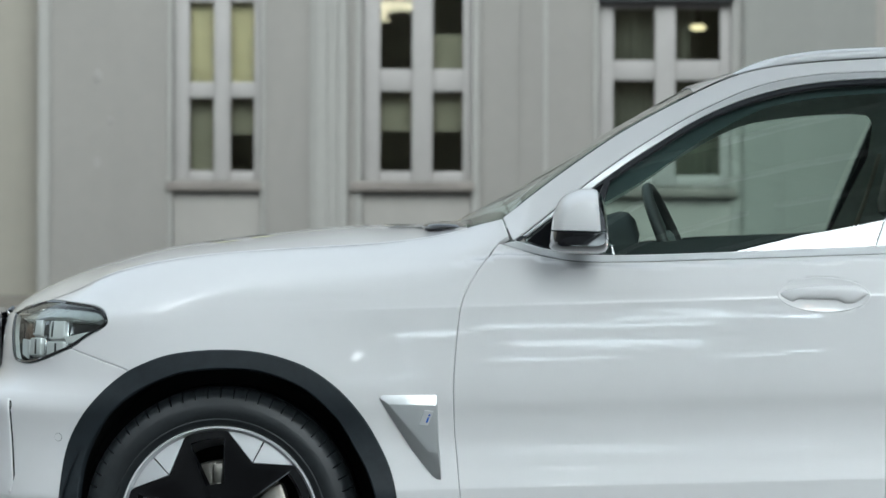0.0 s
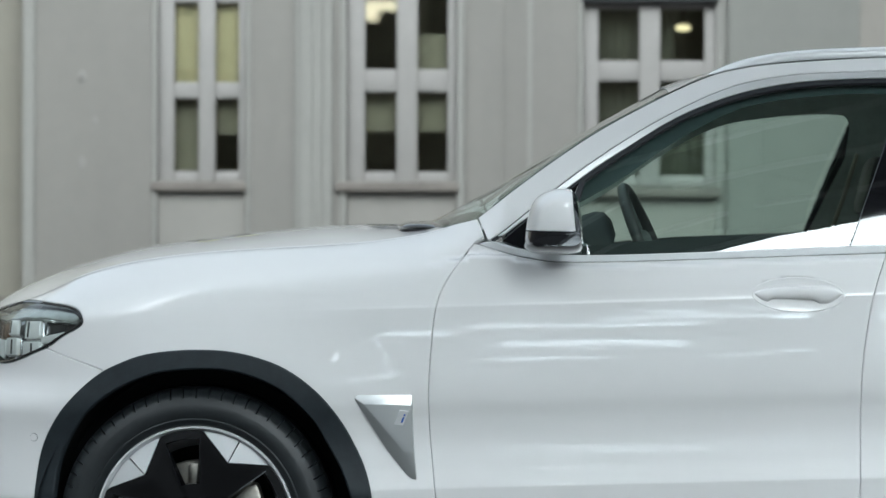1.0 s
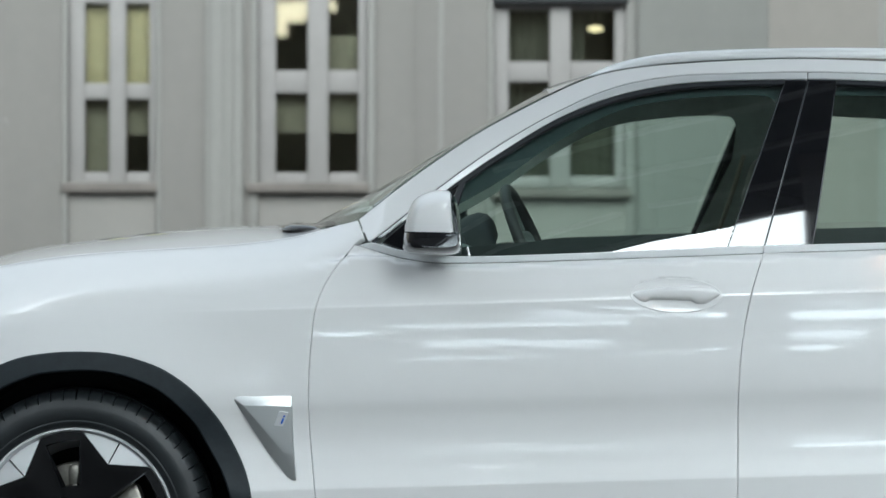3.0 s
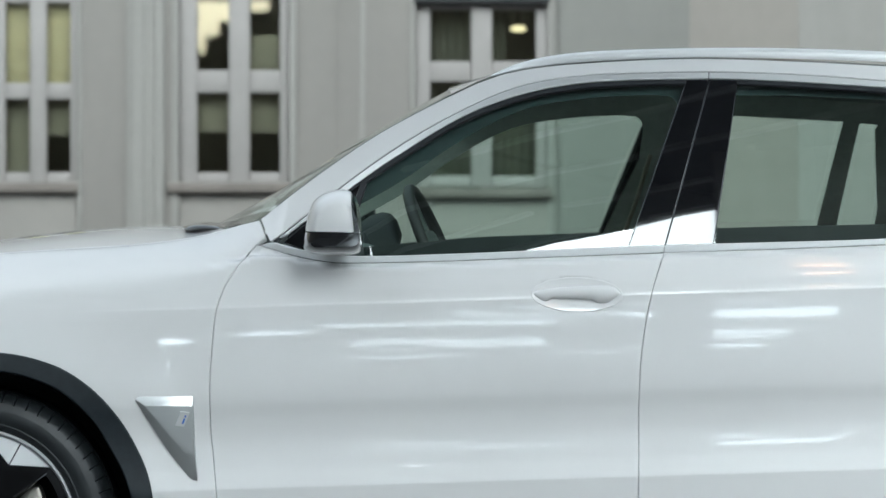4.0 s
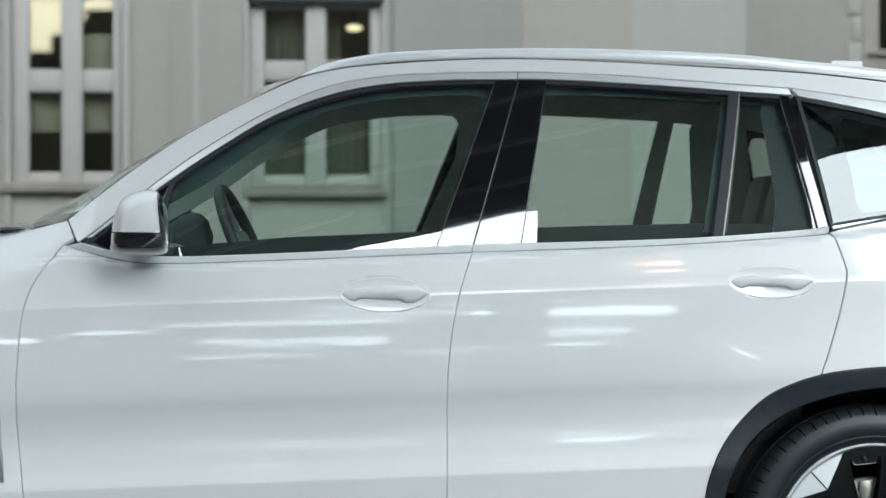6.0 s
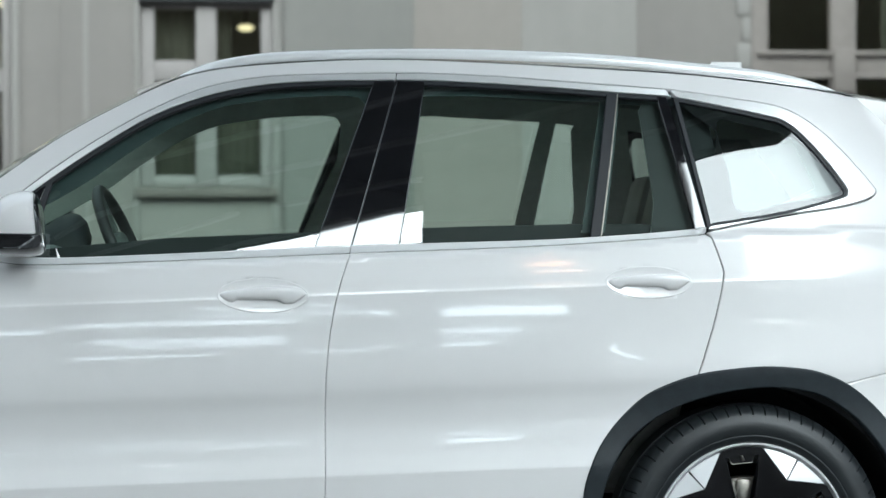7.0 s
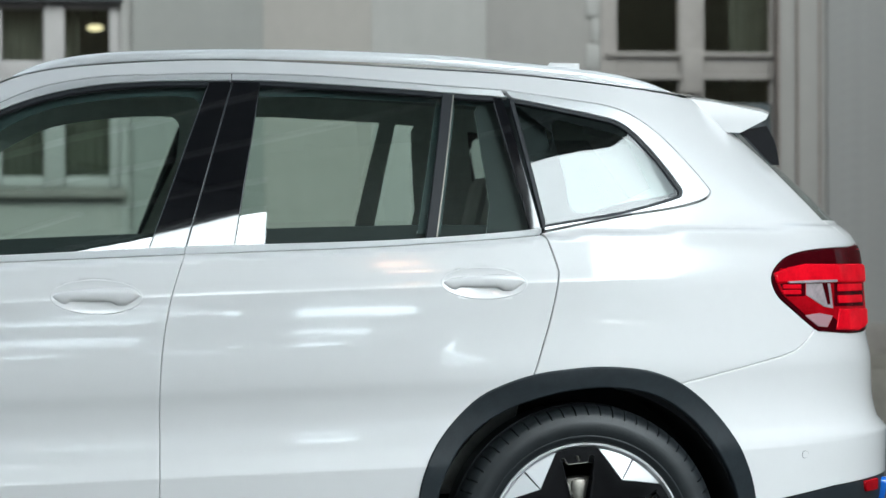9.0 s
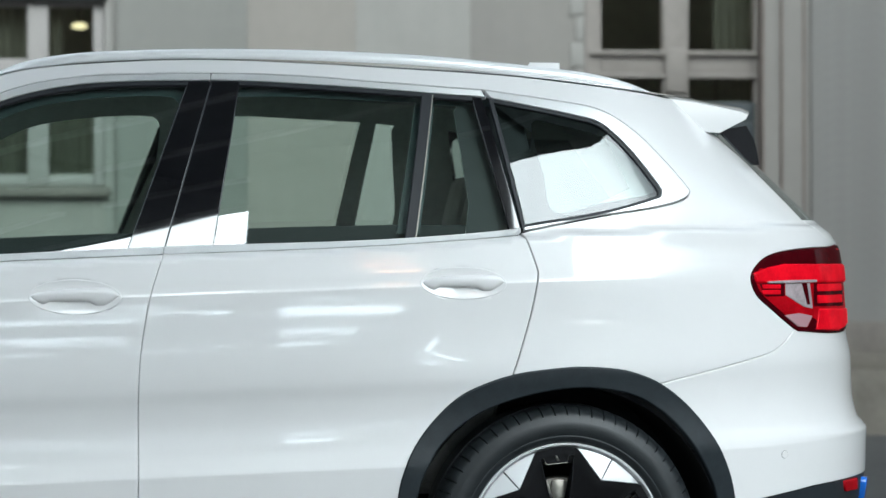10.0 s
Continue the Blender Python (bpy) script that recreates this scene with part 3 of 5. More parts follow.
wall_piece("wall_25", -18.0, -2.40, 0.77, 7.0, 9.35, PLASTER_WARM, 9.9, "warm cream plastered wall set back")
wall_piece("plinth_1", -18.0, -2.40, -1.0, 0.77, 9.32, PLINTH, 9.9, "dark stone plinth under the set-back wall")
wall_piece("plinth_2", 6.18, 18.0, 0.42, 0.61, 8.60, STONE, 9.9, "brown-grey stone plinth band")
wall_piece("plinth_3", 6.18, 18.0, 0.32, 0.42, 8.58, PLINTH, 9.9, "dark stone plinth")
wall_piece("plinth_4", 6.18, 18.0, -1.0, 0.32, 8.52, PLINTH, 9.9, "dark stone plinth")

for i, (x0, x1, y) in enumerate(((-0.690, -0.600, 9.085), (-0.545, -0.478, 9.085), (-2.40, -2.32, 9.10), (-1.595, -1.562, 9.105), (-1.018, -0.985, 9.105), (-0.435, -0.392, 9.105), (0.282, 0.330, 9.10), (0.715, 0.752, 9.112), (1.025, 1.058, 9.105))):
    tagged(box("trim_%d" % (i + 1), x0, x1, y, 9.14, -1.0, 6.9, PLASTER_PALE, None, 0.012), "rounded upright plaster moulding on the facade", "moulding", "facade mouldings", "structure")
for i, (x0, x1, y) in enumerate(((5.990, 6.004, 8.697), (6.128, 6.142, 8.695), (5.872, 5.888, 8.71))):
    tagged(box("groove_%d" % (i + 1), x0, x1, y, 8.80, -1.0, 6.9, GROOVE, None, 0.002), "dark brown joint beside the pilaster", "joint", "facade joints", "structure")
for k in range(14):
    tagged(box("quoin_%d" % (k + 1), 4.70 + 0.035 * (k % 2), 4.787, 8.831, 8.86, 0.9 + 0.16 * k, 1.052 + 0.16 * k, PLASTER_PALE, None, 0.006), "pale stone quoin beside the large window", "quoin", "facade quoins", "structure")

house_window("window_1", -1.56, -1.02, 1.48, 2.66, [(-1.465, -1.315), (-1.21, -1.065)], [(1.55, 2.00), (2.10, 2.59)], FRAME_WHITE, 9.165, "white double casement window with four panes in the facade")
house_window("window_2", -0.39, 0.28, 1.48, 2.76, [(-0.285, -0.09), (0.04, 0.225)], [(1.55, 2.04), (2.18, 2.68)], FRAME_WHITE, 9.165, "white double casement window with four panes in the facade")
house_window("window_3", 1.06, 1.87, 1.46, 2.70, [(1.15, 1.40), (1.53, 1.80)], [(1.53, 2.11), (2.235, 2.55)], FRAME_WHITE, 9.165, "white window under a dark shutter box")
window_4 = house_window("window_4", 4.79, 5.89, 0.9, 2.95, [(4.893, 5.275), (5.44, 5.855)], [(1.0, 2.125), (2.275, 2.90)], FRAME_BEIGE, 8.83, "large dark window with beige frame and transom")

for nm, x0, x1, z0, z1, y0, y1 in (("transom_lip", 4.82, 5.87, 2.255, 2.285, 8.80, 8.83), ("transom_lip", 4.82, 5.87, 2.115, 2.145, 8.805, 8.83), ("mullion_foot", 5.29, 5.425, 2.03, 2.30, 8.785, 8.815)):
    bm = block(bmesh.new(), x0 - window_4.location.x, x1 - window_4.location.x, y0 - window_4.location.y, y1 - window_4.location.y, z0 - window_4.location.z, z1 - window_4.location.z, 0.006)
    part(nm, bm, FRAME_BEIGE, window_4)

for nm, x0, x1, z0, z1, y in (("window_sill", -1.60, -1.01, 1.425, 1.485, 9.085), ("window_sill", -0.46, 0.30, 1.425, 1.485, 9.075), ("window_sill", 1.03, 1.90, 1.395, 1.455, 9.08)):
    tagged(box(nm, x0, x1, y, 9.23, z0, z1, STONE, None, 0.01), "weathered brown-grey stone window sill", "window sill", "facade sills", "structure")
tagged(box("shutter_box", 1.05, 1.88, 9.095, 9.16, 2.585, 2.70, SHUTTER, None, 0.01), "dark roller shutter box above a window", "shutter box", kind="structure")

for i, (x, z, r) in enumerate(((-2.03, 2.13, 0.035), (-2.03, 1.60, 0.03), (-1.95, 1.86, 0.02))):
    bm = bmesh.new()
    bmesh.ops.create_cone(bm, cap_ends=True, radius1=r, radius2=r * 0.8, depth=0.006, segments=14, matrix=Matrix.Translation((x, 9.118, z)) @ Matrix.Rotation(radians(90), 4, "X") @ Matrix.Diagonal((0.8, 1.2, 1, 1)))
    tagged(part("wall_patch_%d" % (i + 1), bm, STAIN), "small grey stain on the plaster", "patch", "plaster patches", "structure")

# dark strips fill the lower field of the large window
for k in range(8):
    tagged(box("lower_board", 4.897 - 5.34, 5.852 - 5.34, -0.030, -0.016, 0.10 + 0.1215 * k, 0.218 + 0.1215 * k, LOWER_PANEL, window_4, 0.003))

# rooms behind the panes
for i, (x0, x1) in enumerate(((-2.0, -0.70), (-0.70, 0.65), (0.70, 2.5), (4.2, 6.6))):
    bm = bmesh.new()
    block(bm, x0, x1, 9.91, 11.9, 0.6, 3.2)
    bmesh.ops.delete(bm, geom=[f for f in bm.faces if f.calc_center_median().y < 9.95], context="FACES")
    tagged(part("room_%d" % (i + 1), bm, ROOM, None, "", False), "dim room behind the window", "room", kind="structure")

# an unseen oblique canopy in front of the car, added to darken its glass
CANOPY_M = pose(2.2, -5.66, 0, 0, 0, 39)
CANOPY_LEFT = pose(2.2, -5.66, 0, 0, 0, 54)
for m, x0, x1, z in ((CANOPY_M, 0.0, 26, 5.2), (CANOPY_LEFT, -4.6, 1.4, 5.206)):
    canopy = box("canopy", x0, x1, 0, 3.7, z, z + 0.3, CANOPY, None, 0.01)
    canopy.matrix_world = m
    tagged(canopy, "dark unseen canopy roof added for reflections in the car glass", "canopy", "canopy roofs", "structure")
# out-of-view screen that cuts off the bright reflection on the rear glass
tagged(box("canopy_screen", 2.20, 3.26, -3.62, -3.54, 2.80, 4.98, SHED, None, 0.01), "dark unseen screen added to darken the rear glass reflection", "screen", kind="structure")
for x in (2.35, 3.0):
    tagged(box("screen_hanger", x, x + 0.04, -3.60, -3.56, 4.983, 5.2, SHED, None, 0.004), "steel hanger of the added unseen screen", "hanger", "screen hangers", "structure")

# ---- the car ----
car = new("car")
car.matrix_world = ground_m @ Matrix.Translation((-1.43, 0, 0))
tagged(car, "white electric SUV with black wheel arches, parked on asphalt", "car")

for side in (-1, 1):
    S = (side,)
    # front wing
    hood_line = [(-0.59 + 0.03 * i, hood_edge_f(-0.59 + 0.03 * i) + 0.0034) for i in range(43)]
    lamp_edge = sorted([p for p in s_lf if p[0] > -0.60 and p[1] > 0.90], key=lambda p: p[0])
    lamp_back = sorted([p for p in s_lf if p[0] >= -0.4155 and p[1] < 0.903], key=lambda p: -p[1])
    wing = [(-0.606, 0.913)] + hood_line + [(0.720, 1.189), (0.742, 1.140), (0.719, 1.126)] + s_a[1:-1] + [(0.635, 0.364), (0.468, 0.366)]
    wing += [p for p in reversed(s_af) if p[0] > -0.250 and p[1] > 0.37] + [(-0.251, 0.760), (-0.251, 0.772), (-0.415, 0.822)] + [p for p in reversed(lamp_back)] + [p for p in reversed(lamp_edge)]
    sheet("front_wing", inset(wing, GAP), PAINT, car, step=0.014, sides=S)
    # doors
    door = list(reversed(s_a)) + [p for p in s_belt_l if 0.725 < p[0] < 1.787] + s_b + [(1.733, 0.360), (0.642, 0.364)]
    front_door = sheet("front_door", inset(door, GAP), PAINT, car, step=0.012, sides=S)
    door = list(reversed(s_b)) + [p for p in s_belt_l if 1.792 < p[0] < 2.736] + s_c[1:] + [p for p in reversed(s_ar) if p[0] < 2.705 and p[1] > 0.37] + [(2.404, 0.358), (1.733, 0.360)]
    rear_door = sheet("rear_door", inset(door, GAP), PAINT, car, step=0.012, sides=S)
    # side frame, rear quarter
    quarter = s_apillar + [(3.30, 1.485), (3.345, 1.468), (3.442, 1.392), (3.603, 1.237), (3.685, 1.180), (3.735, 1.166)]
    tail_lamp = [p for p in s_lr if p[1] > 0.933 and p[0] < 3.73]
    upper = sorted([p for p in tail_lamp if p[1] >= 1.075], key=lambda p: -p[0])
    lower = sorted([p for p in tail_lamp if p[1] < 1.075 and p[0] < 3.530], key=lambda p: -p[1])
    quarter += [(3.735, 1.159)] + upper + lower + list(reversed(s_sr)) + [p for p in reversed(s_ar) if 2.709 < p[0] < 3.106] + list(reversed(s_c)) + list(reversed(s_qout)) + list(reversed(s_frame))[1:] + [(0.745, 1.138)]
    sheet("side_frame", inset(quarter, 0.0042), PAINT, car, step=0.014, sides=S, rnd=0.002)
    # chrome round the windows
    strip = cut(s_frame, 0.768, 1.9225) + list(reversed(cut(s_glass, 0.793, 1.9195)))
    sheet("window_trim", inset(strip, 0.0040), CHROME, front_door, 0.004, 0.03, 0.02, S, eased, label="satin aluminium window surround", rnd=0.0016)
    strip = cut(s_frame, 1.9195, 2.651) + list(reversed(cut(s_glass, 1.9165, 2.664)))
    sheet("window_trim", inset(strip, 0.0040), CHROME, rear_door, 0.004, 0.03, 0.02, S, eased, label="satin aluminium window surround", rnd=0.0016)
    strip = s_qout + list(reversed(s_qin))
    sheet("quarter_trim", inset(strip, 0.0040), CHROME, car, 0.004, 0.03, 0.02, S, label="satin aluminium quarter window surround", rnd=0.0016)
    for x0, x1, dr in ((0.80, 1.912, front_door), (1.922, 2.636, rear_door)):
        edge = cut(s_glass, x0, x1)
        sheet("window_seal", [(x, z + 0.004) for x, z in edge] + [(x + 0.003, z - 0.005) for x, z in reversed(edge)], SEAL, dr, -0.003, 0.03, 0.012, S, label="black rubber window seal")
    sheet("window_seal", inset(s_qin, -0.003) + [inset(s_qin, -0.003)[0], inset(s_qin, 0.004)[0]] + list(reversed(inset(s_qin, 0.004))), SEAL, car, -0.003, 0.03, 0.012, S, label="black rubber window seal")
    sheet("drip_seal", [(x - 0.004, z + 0.006) for x, z in cut(s_frame, 0.76, 2.643)] + [(x + 0.004, z - 0.007) for x, z in reversed(cut(s_frame, 0.76, 2.643))], SEAL, car, -0.005, 0.03, 0, S, label="dark seal above the doors")
    sheet("belt_trim", inset(cut(s_belt_t, 0.765, 1.789) + list(reversed(cut(s_belt_l, 0.726, 1.787))), 0.0008), CHROME, front_door, 0.003, 0.03, 0.02, S, upright, label="satin aluminium waist strip")
    sheet("belt_trim", inset(cut(s_belt_t, 1.793, 2.736) + list(reversed(cut(s_belt_l, 1.791, 2.736))), 0.0008), CHROME, rear_door, 0.003, 0.03, 0.02, S, upright, label="satin aluminium waist strip")

    def bar(parent, name, x_top0, x_top1, x_low0, x_low1, mat, off, label=""):
        o = [(x_top0, along(s_glass, min(x_top0, 2.63)) - 0.001), (x_top1, along(s_glass, min(x_top1, 2.63)) - 0.001), (x_low1, along(s_belt_t, x_low1) + 0.001), (x_low0, along(s_belt_t, x_low0) + 0.001)]
        return sheet(name, o, mat, parent, off, 0.03, 0.02, S, label=label, rnd=0.003 if x_top1 - x_top0 > 0.01 else 0.0006)
    bar(front_door, "pillar_trim", 1.860, 1.9175, 1.698, 1.7905, BLACK_GLOSS, -0.001, "gloss black door pillar")
    bar(rear_door, "pillar_trim", 1.9235, 1.994, 1.7955, 1.918, BLACK_GLOSS, -0.001, "gloss black door pillar")
    bar(rear_door, "window_divider", 2.491, 2.515, 2.429, 2.452, SEAL, 0.0, "black window divider bar")
    bar(rear_door, "divider_strip", 2.5165, 2.519, 2.4545, 2.457, STEEL, 0.002)
    bar(rear_door, "rear_pillar_trim", 2.626, 2.648, 2.710, 2.735, BLACK_GLOSS, -0.001, "gloss black door pillar")

    def pane(parent, name, x_top0, x_top1, x_low0, x_low1, mat, label, front_door_glass=False):
        if front_door_glass:
            o = cut(s_glass, 0.79, x_top1) + list(reversed(cut(s_belt_t, 0.78, x_low1)))
        else:
            o = cut(s_glass, x_top0, min(x_top1, 2.636)) + list(reversed(cut(s_belt_t, x_low0, x_low1)))
        return sheet(name, o, mat, parent, -0.010, 0.03, 0, S, label=label)
    pane(front_door, "window_glass", 0, 1.875, 0, 1.71, WINDOW, "greenish clear side glass", True)
    pane(rear_door, "window_glass", 1.985, 2.50, 1.91, 2.438, WINDOW, "greenish clear side glass")
    pane(rear_door, "fixed_glass", 2.51, 2.63, 2.448, 2.714, WINDOW, "greenish clear fixed glass")
    sheet("quarter_glass", inset(s_qin, -0.004), PRIVACY, car, -0.008, 0.03, 0, S, label="dark tinted quarter window glass")
    frit_in = spline([(2.784, 1.488), (2.861, 1.484), (2.977, 1.455), (3.040, 1.405), (3.105, 1.330), (3.112, 1.312), (3.098, 1.299), (2.960, 1.272), (2.833, 1.247), (2.809, 1.348)], 4, True)
    k_low = max(range(len(s_qin)), key=lambda i: s_qin[i][0])
    top_out, low_out = s_qin[:k_low + 1], s_qin[k_low:]
    k_in = max(range(len(frit_in)), key=lambda i: frit_in[i][0])
    k_left = min(range(len(frit_in)), key=lambda i: frit_in[i][0])
    top_in = frit_in[k_left:k_in + 1] if k_left < k_in else frit_in[k_left:] + frit_in[:k_in + 1]
    low_in = frit_in[k_in:k_left + 1] if k_in < k_left else frit_in[k_in:] + frit_in[:k_left + 1]
    for outer, inn in ((top_out, top_in), (low_out, low_in)):
        sheet("glass_border", outer + list(reversed(inn)), DARK, car, -0.013, 0.03, 0, S, label="black printed border of the quarter glass")
    sheet("inner_pane", inset(frit_in, -0.002), INNER_FILM, car, -0.0125, 0.03, 0, S, label="clear inner face of the quarter glass")
    # arches
    for arch, arch_in, nm in ((s_af, s_afi, "front_arch_cladding"), (s_ar, s_ari, "rear_arch_cladding")):
        sheet(nm, arch + list(reversed(arch_in)), CLADDING, car, 0.008, 0.03, 0.018, S, label="matt dark grey plastic wheel arch trim", rnd=0.005)
    sheet("sill", [(0.47, 0.36), (2.41, 0.36), (2.41, 0.20), (0.47, 0.20)], CLADDING, car, 0.004, 0.05, 0.03, S)

# bumpers wrap both corners
lamp_left = sorted([p for p in s_lf if p[0] < -0.600 and p[1] < 0.903], key=lambda p: -p[1])
front_b = [(-0.251, 0.772), (-0.251, 0.760)] + [p for p in reversed(s_af) if p[0] < -0.253 and p[1] > 0.32] + [(-0.427, 0.313), (-0.785, 0.30), (-0.834, 0.5), (-0.828, 0.655), (-0.79, 0.697), (-0.732, 0.735), (-0.712, 0.765), (-0.709, 0.85), (-0.700, 0.893), (-0.640, 0.908)] + lamp_left + sorted([p for p in s_lf if -0.600 <= p[0] <= -0.4185 and p[1] < 0.823], key=lambda p: p[0]) + [(-0.415, 0.822)]
for side in (-1, 1):
    sheet("front_bumper_corner", inset(front_b, GAP), PAINT, car, sides=(side,))
rear_b = s_sr + sorted([p for p in s_lr if 3.533 < p[0] < 3.779 and p[1] < 0.936], key=lambda p: p[0]) + [(3.826, 0.92), (3.846, 0.833), (3.852, 0.737), (3.868, 0.673), (3.898, 0.633), (3.898, 0.512), (3.75, 0.506), (3.60, 0.497), (3.43, 0.472), (3.335, 0.459)] + [p for p in s_ar if p[0] > 3.10 and p[1] > 0.475 and p[1] < 0.787][::-1]
sheet("rear_bumper", inset(rear_b, GAP), PAINT, car, step=0.016, sides=(-1, 1))
sheet("rear_valance", inset([(3.362, 0.30), (3.335, 0.456), (3.43, 0.469), (3.60, 0.494), (3.75, 0.503), (3.892, 0.509), (3.885, 0.45), (3.846, 0.30)], 0.001), CLADDING, car, -0.004, sides=(-1, 1), label="matt black lower bumper trim")
for side in (-1, 1):
    sheet("rear_window", [(3.335, 1.475), (3.35, 1.466), (3.446, 1.390), (3.607, 1.236), (3.729, 1.238), (3.556, 1.392), (3.466, 1.470)], PRIVACY, car, -0.003, sides=(side,), label="dark tinted rear window")
    sheet("tailgate", [(3.690, 1.172), (3.606, 1.233), (3.731, 1.234), (3.790, 1.176), (3.796, 1.16), (3.808, 1.106), (3.826, 0.925), (3.785, 0.925), (3.78, 1.05), (3.76, 1.158), (3.735, 1.166)], PAINT, car, sides=(side,))

# bonnet, windscreen and roof, lofted from side to side
def loft(name, stations, mat, label="", n=14, power=2.2):
    """Stations: (edge x, edge half width, edge z, centre x, centre z)."""
    verts, faces = [], []
    for ex, ey, ez, cx, cz in stations:
        for j in range(-n, n + 1):
            v = j / n
            k = 1 - abs(v) ** power
            verts.append((ex + (cx - ex) * k, ey * v, ez + (cz - ez) * k))
    w = 2 * n + 1
    for i in range(len(stations) - 1):
        for j in range(w - 1):
            faces.append((i * w + j, (i + 1) * w + j, (i + 1) * w + j + 1, i * w + j + 1))
    return raw(name, verts, [f[::-1] for f in faces], mat, car, label)


hood_top = smooth_table([(-0.72, 0.87), (-0.70, 0.90), (-0.675, 0.927), (-0.612, 0.968), (-0.533, 1.005), (-0.453, 1.035), (-0.373, 1.059), (-0.293, 1.082), (-0.213, 1.100), (-0.054, 1.124), (0.105, 1.146), (0.264, 1.163), (0.422, 1.171), (0.518, 1.172), (0.718, 1.17)])
st = []
for i in range(41):
    x = -0.69 + 1.33 * i / 40
    st.append((x, body(x, hood_edge_f(x) - 0.005) + 0.0015, hood_edge_f(x) - 0.004, x - 0.10 * smooth01(0.4, 0.64, x), max(hood_top(x), hood_edge_f(x) + 0.004)))
loft("bonnet", st, PAINT, n=20, power=2.6)
screen_edge, screen_mid = spline([(0.70, 1.180), (0.887, 1.325), (1.035, 1.430), (1.184, 1.515), (1.225, 1.536)], 5), spline([(0.51, 1.150), (0.73, 1.270), (0.93, 1.400), (1.11, 1.510), (1.215, 1.570)], 5)
loft("windscreen", [(e[0], body(*e) - 0.004, e[1], c[0], c[1]) for e, c in zip(screen_edge, screen_mid)], SCREEN, "greenish laminated windscreen", power=2.3)
roof_mid = smooth_table([(1.215, 1.571), (1.33, 1.610), (1.53, 1.643), (1.93, 1.661), (2.5, 1.659), (2.9, 1.643), (3.15, 1.613), (3.3, 1.585)])
st = []
for i in range(40):
    x = 1.225 + (3.21 - 1.225) * i / 39
    ez = along(s_apillar, min(x, 3.205)) + 0.001
    st.append((x, body(x, ez), ez, x - 0.010 * smooth01(1.4, 1.225, x), max(roof_mid(x), ez + 0.004)))
roof = loft("roof", st, PAINT, power=2.6)

# dark structure under the skin and the wheel wells
def inner(x, z):
    return body(x, z) - 0.013 - 0.03 * smooth01(0.93, 1.0, z) * smooth01(0.95, 0.75, x) - 0.05 * smooth01(-0.24, -0.30, x)


core = [p for p in s_afi if p[1] > 0.31] + [(0.43, 0.22), (2.445, 0.22)] + [p for p in s_ari if p[1] > 0.31] + [(3.28, 0.32), (3.60, 0.34), (3.68, 0.55), (3.66, 0.80), (3.60, 1.10), (3.50, 1.20), (2.80, 1.17), (2.6, 1.14), (1.0, 1.05), (0.72, 1.09), (0.3, 1.05), (-0.2, 1.0), (-0.45, 0.93), (-0.62, 0.80), (-0.66, 0.6), (-0.60, 0.34), (-0.41, 0.32)]
sheet("body_shell", core, DARK, car, 0, 0.05, 0, (-1, 1), inner)
bm = bmesh.new()
block(bm, 0.50, 2.40, -0.86, 0.86, 0.20, 0.30, 0.01)
block(bm, -0.55, 3.60, -0.50, 0.50, 0.22, 0.34, 0.01)
part("floor_pan", bm, DARK, car)
for ax in (W_AXLE_F, W_AXLE_R):
    for side in (-1, 1):
        bm = bmesh.new()
        ring = []
        for k in range(25):
            a = math.pi * k / 24
            ring.append([bm.verts.new((ax + 0.43 * math.cos(a), side * y, 0.34 + 0.44 * math.sin(a))) for y in (0.90, 0.50)])
        for a, b in zip(ring, ring[1:]):
            bm.faces.new((a[0], b[0], b[1], a[1]))
        bm.faces.new([r[1] for r in ring])
        part("wheel_liner", bm, DARK, car)


def wheel(ax, side, turn):
    """Tyre, rim, star-shaped black centre with five split silver inlays, brake disc behind."""
    root = new("wheel")
    root.parent = car
    root.location = (ax, side * 0.80, AXLE_Z)
    s = side
    # tyre with cut shoulder blocks
    prof = [(0.262, 0.108), (0.270, 0.119), (0.281, 0.1225), (0.284, 0.1205), (0.296, 0.1255), (0.318, 0.1265), (0.322, 0.1245), (0.336, 0.121), (0.346, 0.113), (0.354, 0.101), (0.360, 0.086), (0.3635, 0.062), (0.358, 0.058), (0.358, 0.050), (0.3645, 0.046), (0.365, 0.0), (0.3645, -0.06), (0.350, -0.11), (0.30, -0.12), (0.262, -0.11)]
    angles = []
    for g in range(64):
        a = 2 * math.pi * g / 64
        angles += [(a, 0), (a + 0.0020, 1), (a + 0.0090, 1), (a + 0.0110, 0), (a + 0.04, 0), (a + 0.07, 0)]
    sides = len(angles)
    verts, faces = [], []
    for a, deep in angles:
        for j, (r, y) in enumerate(prof):
            b = a + 0.008 * smooth01(6, 12, j) * (1 if 6 <= j <= 12 else 0)
            if deep and 8 <= j <= 11:
                r, y = r - 0.009, y - 0.010
            verts.append((r * math.cos(b), y * s, r * math.sin(b)))
    n = len(prof)
    for k in range(sides):
        for j in range(n - 1):
            f = (k * n + j, ((k + 1) % sides) * n + j, ((k + 1) % sides) * n + j + 1, k * n + j + 1)
            faces.append(f if s < 0 else f[::-1])
    raw("tyre", verts, faces, RUBBER, root)
    part("rim", ring_lathe([(0.200, -0.08 * s), (0.232, 0.05 * s), (0.252, 0.100 * s), (0.2565, 0.110 * s), (0.2580, 0.1150 * s), (0.2625, 0.1155 * s), (0.2645, 0.109 * s), (0.2645, 0.095 * s)]), RIM_EDGE, root, "bright machined rim edge")
    part("rim_barrel", ring_lathe([(0.246, 0.095 * s), (0.225, 0.03 * s), (0.225, -0.09 * s)]), DARK, root)

    def at(r, deg, y):
        a = radians(deg + turn)
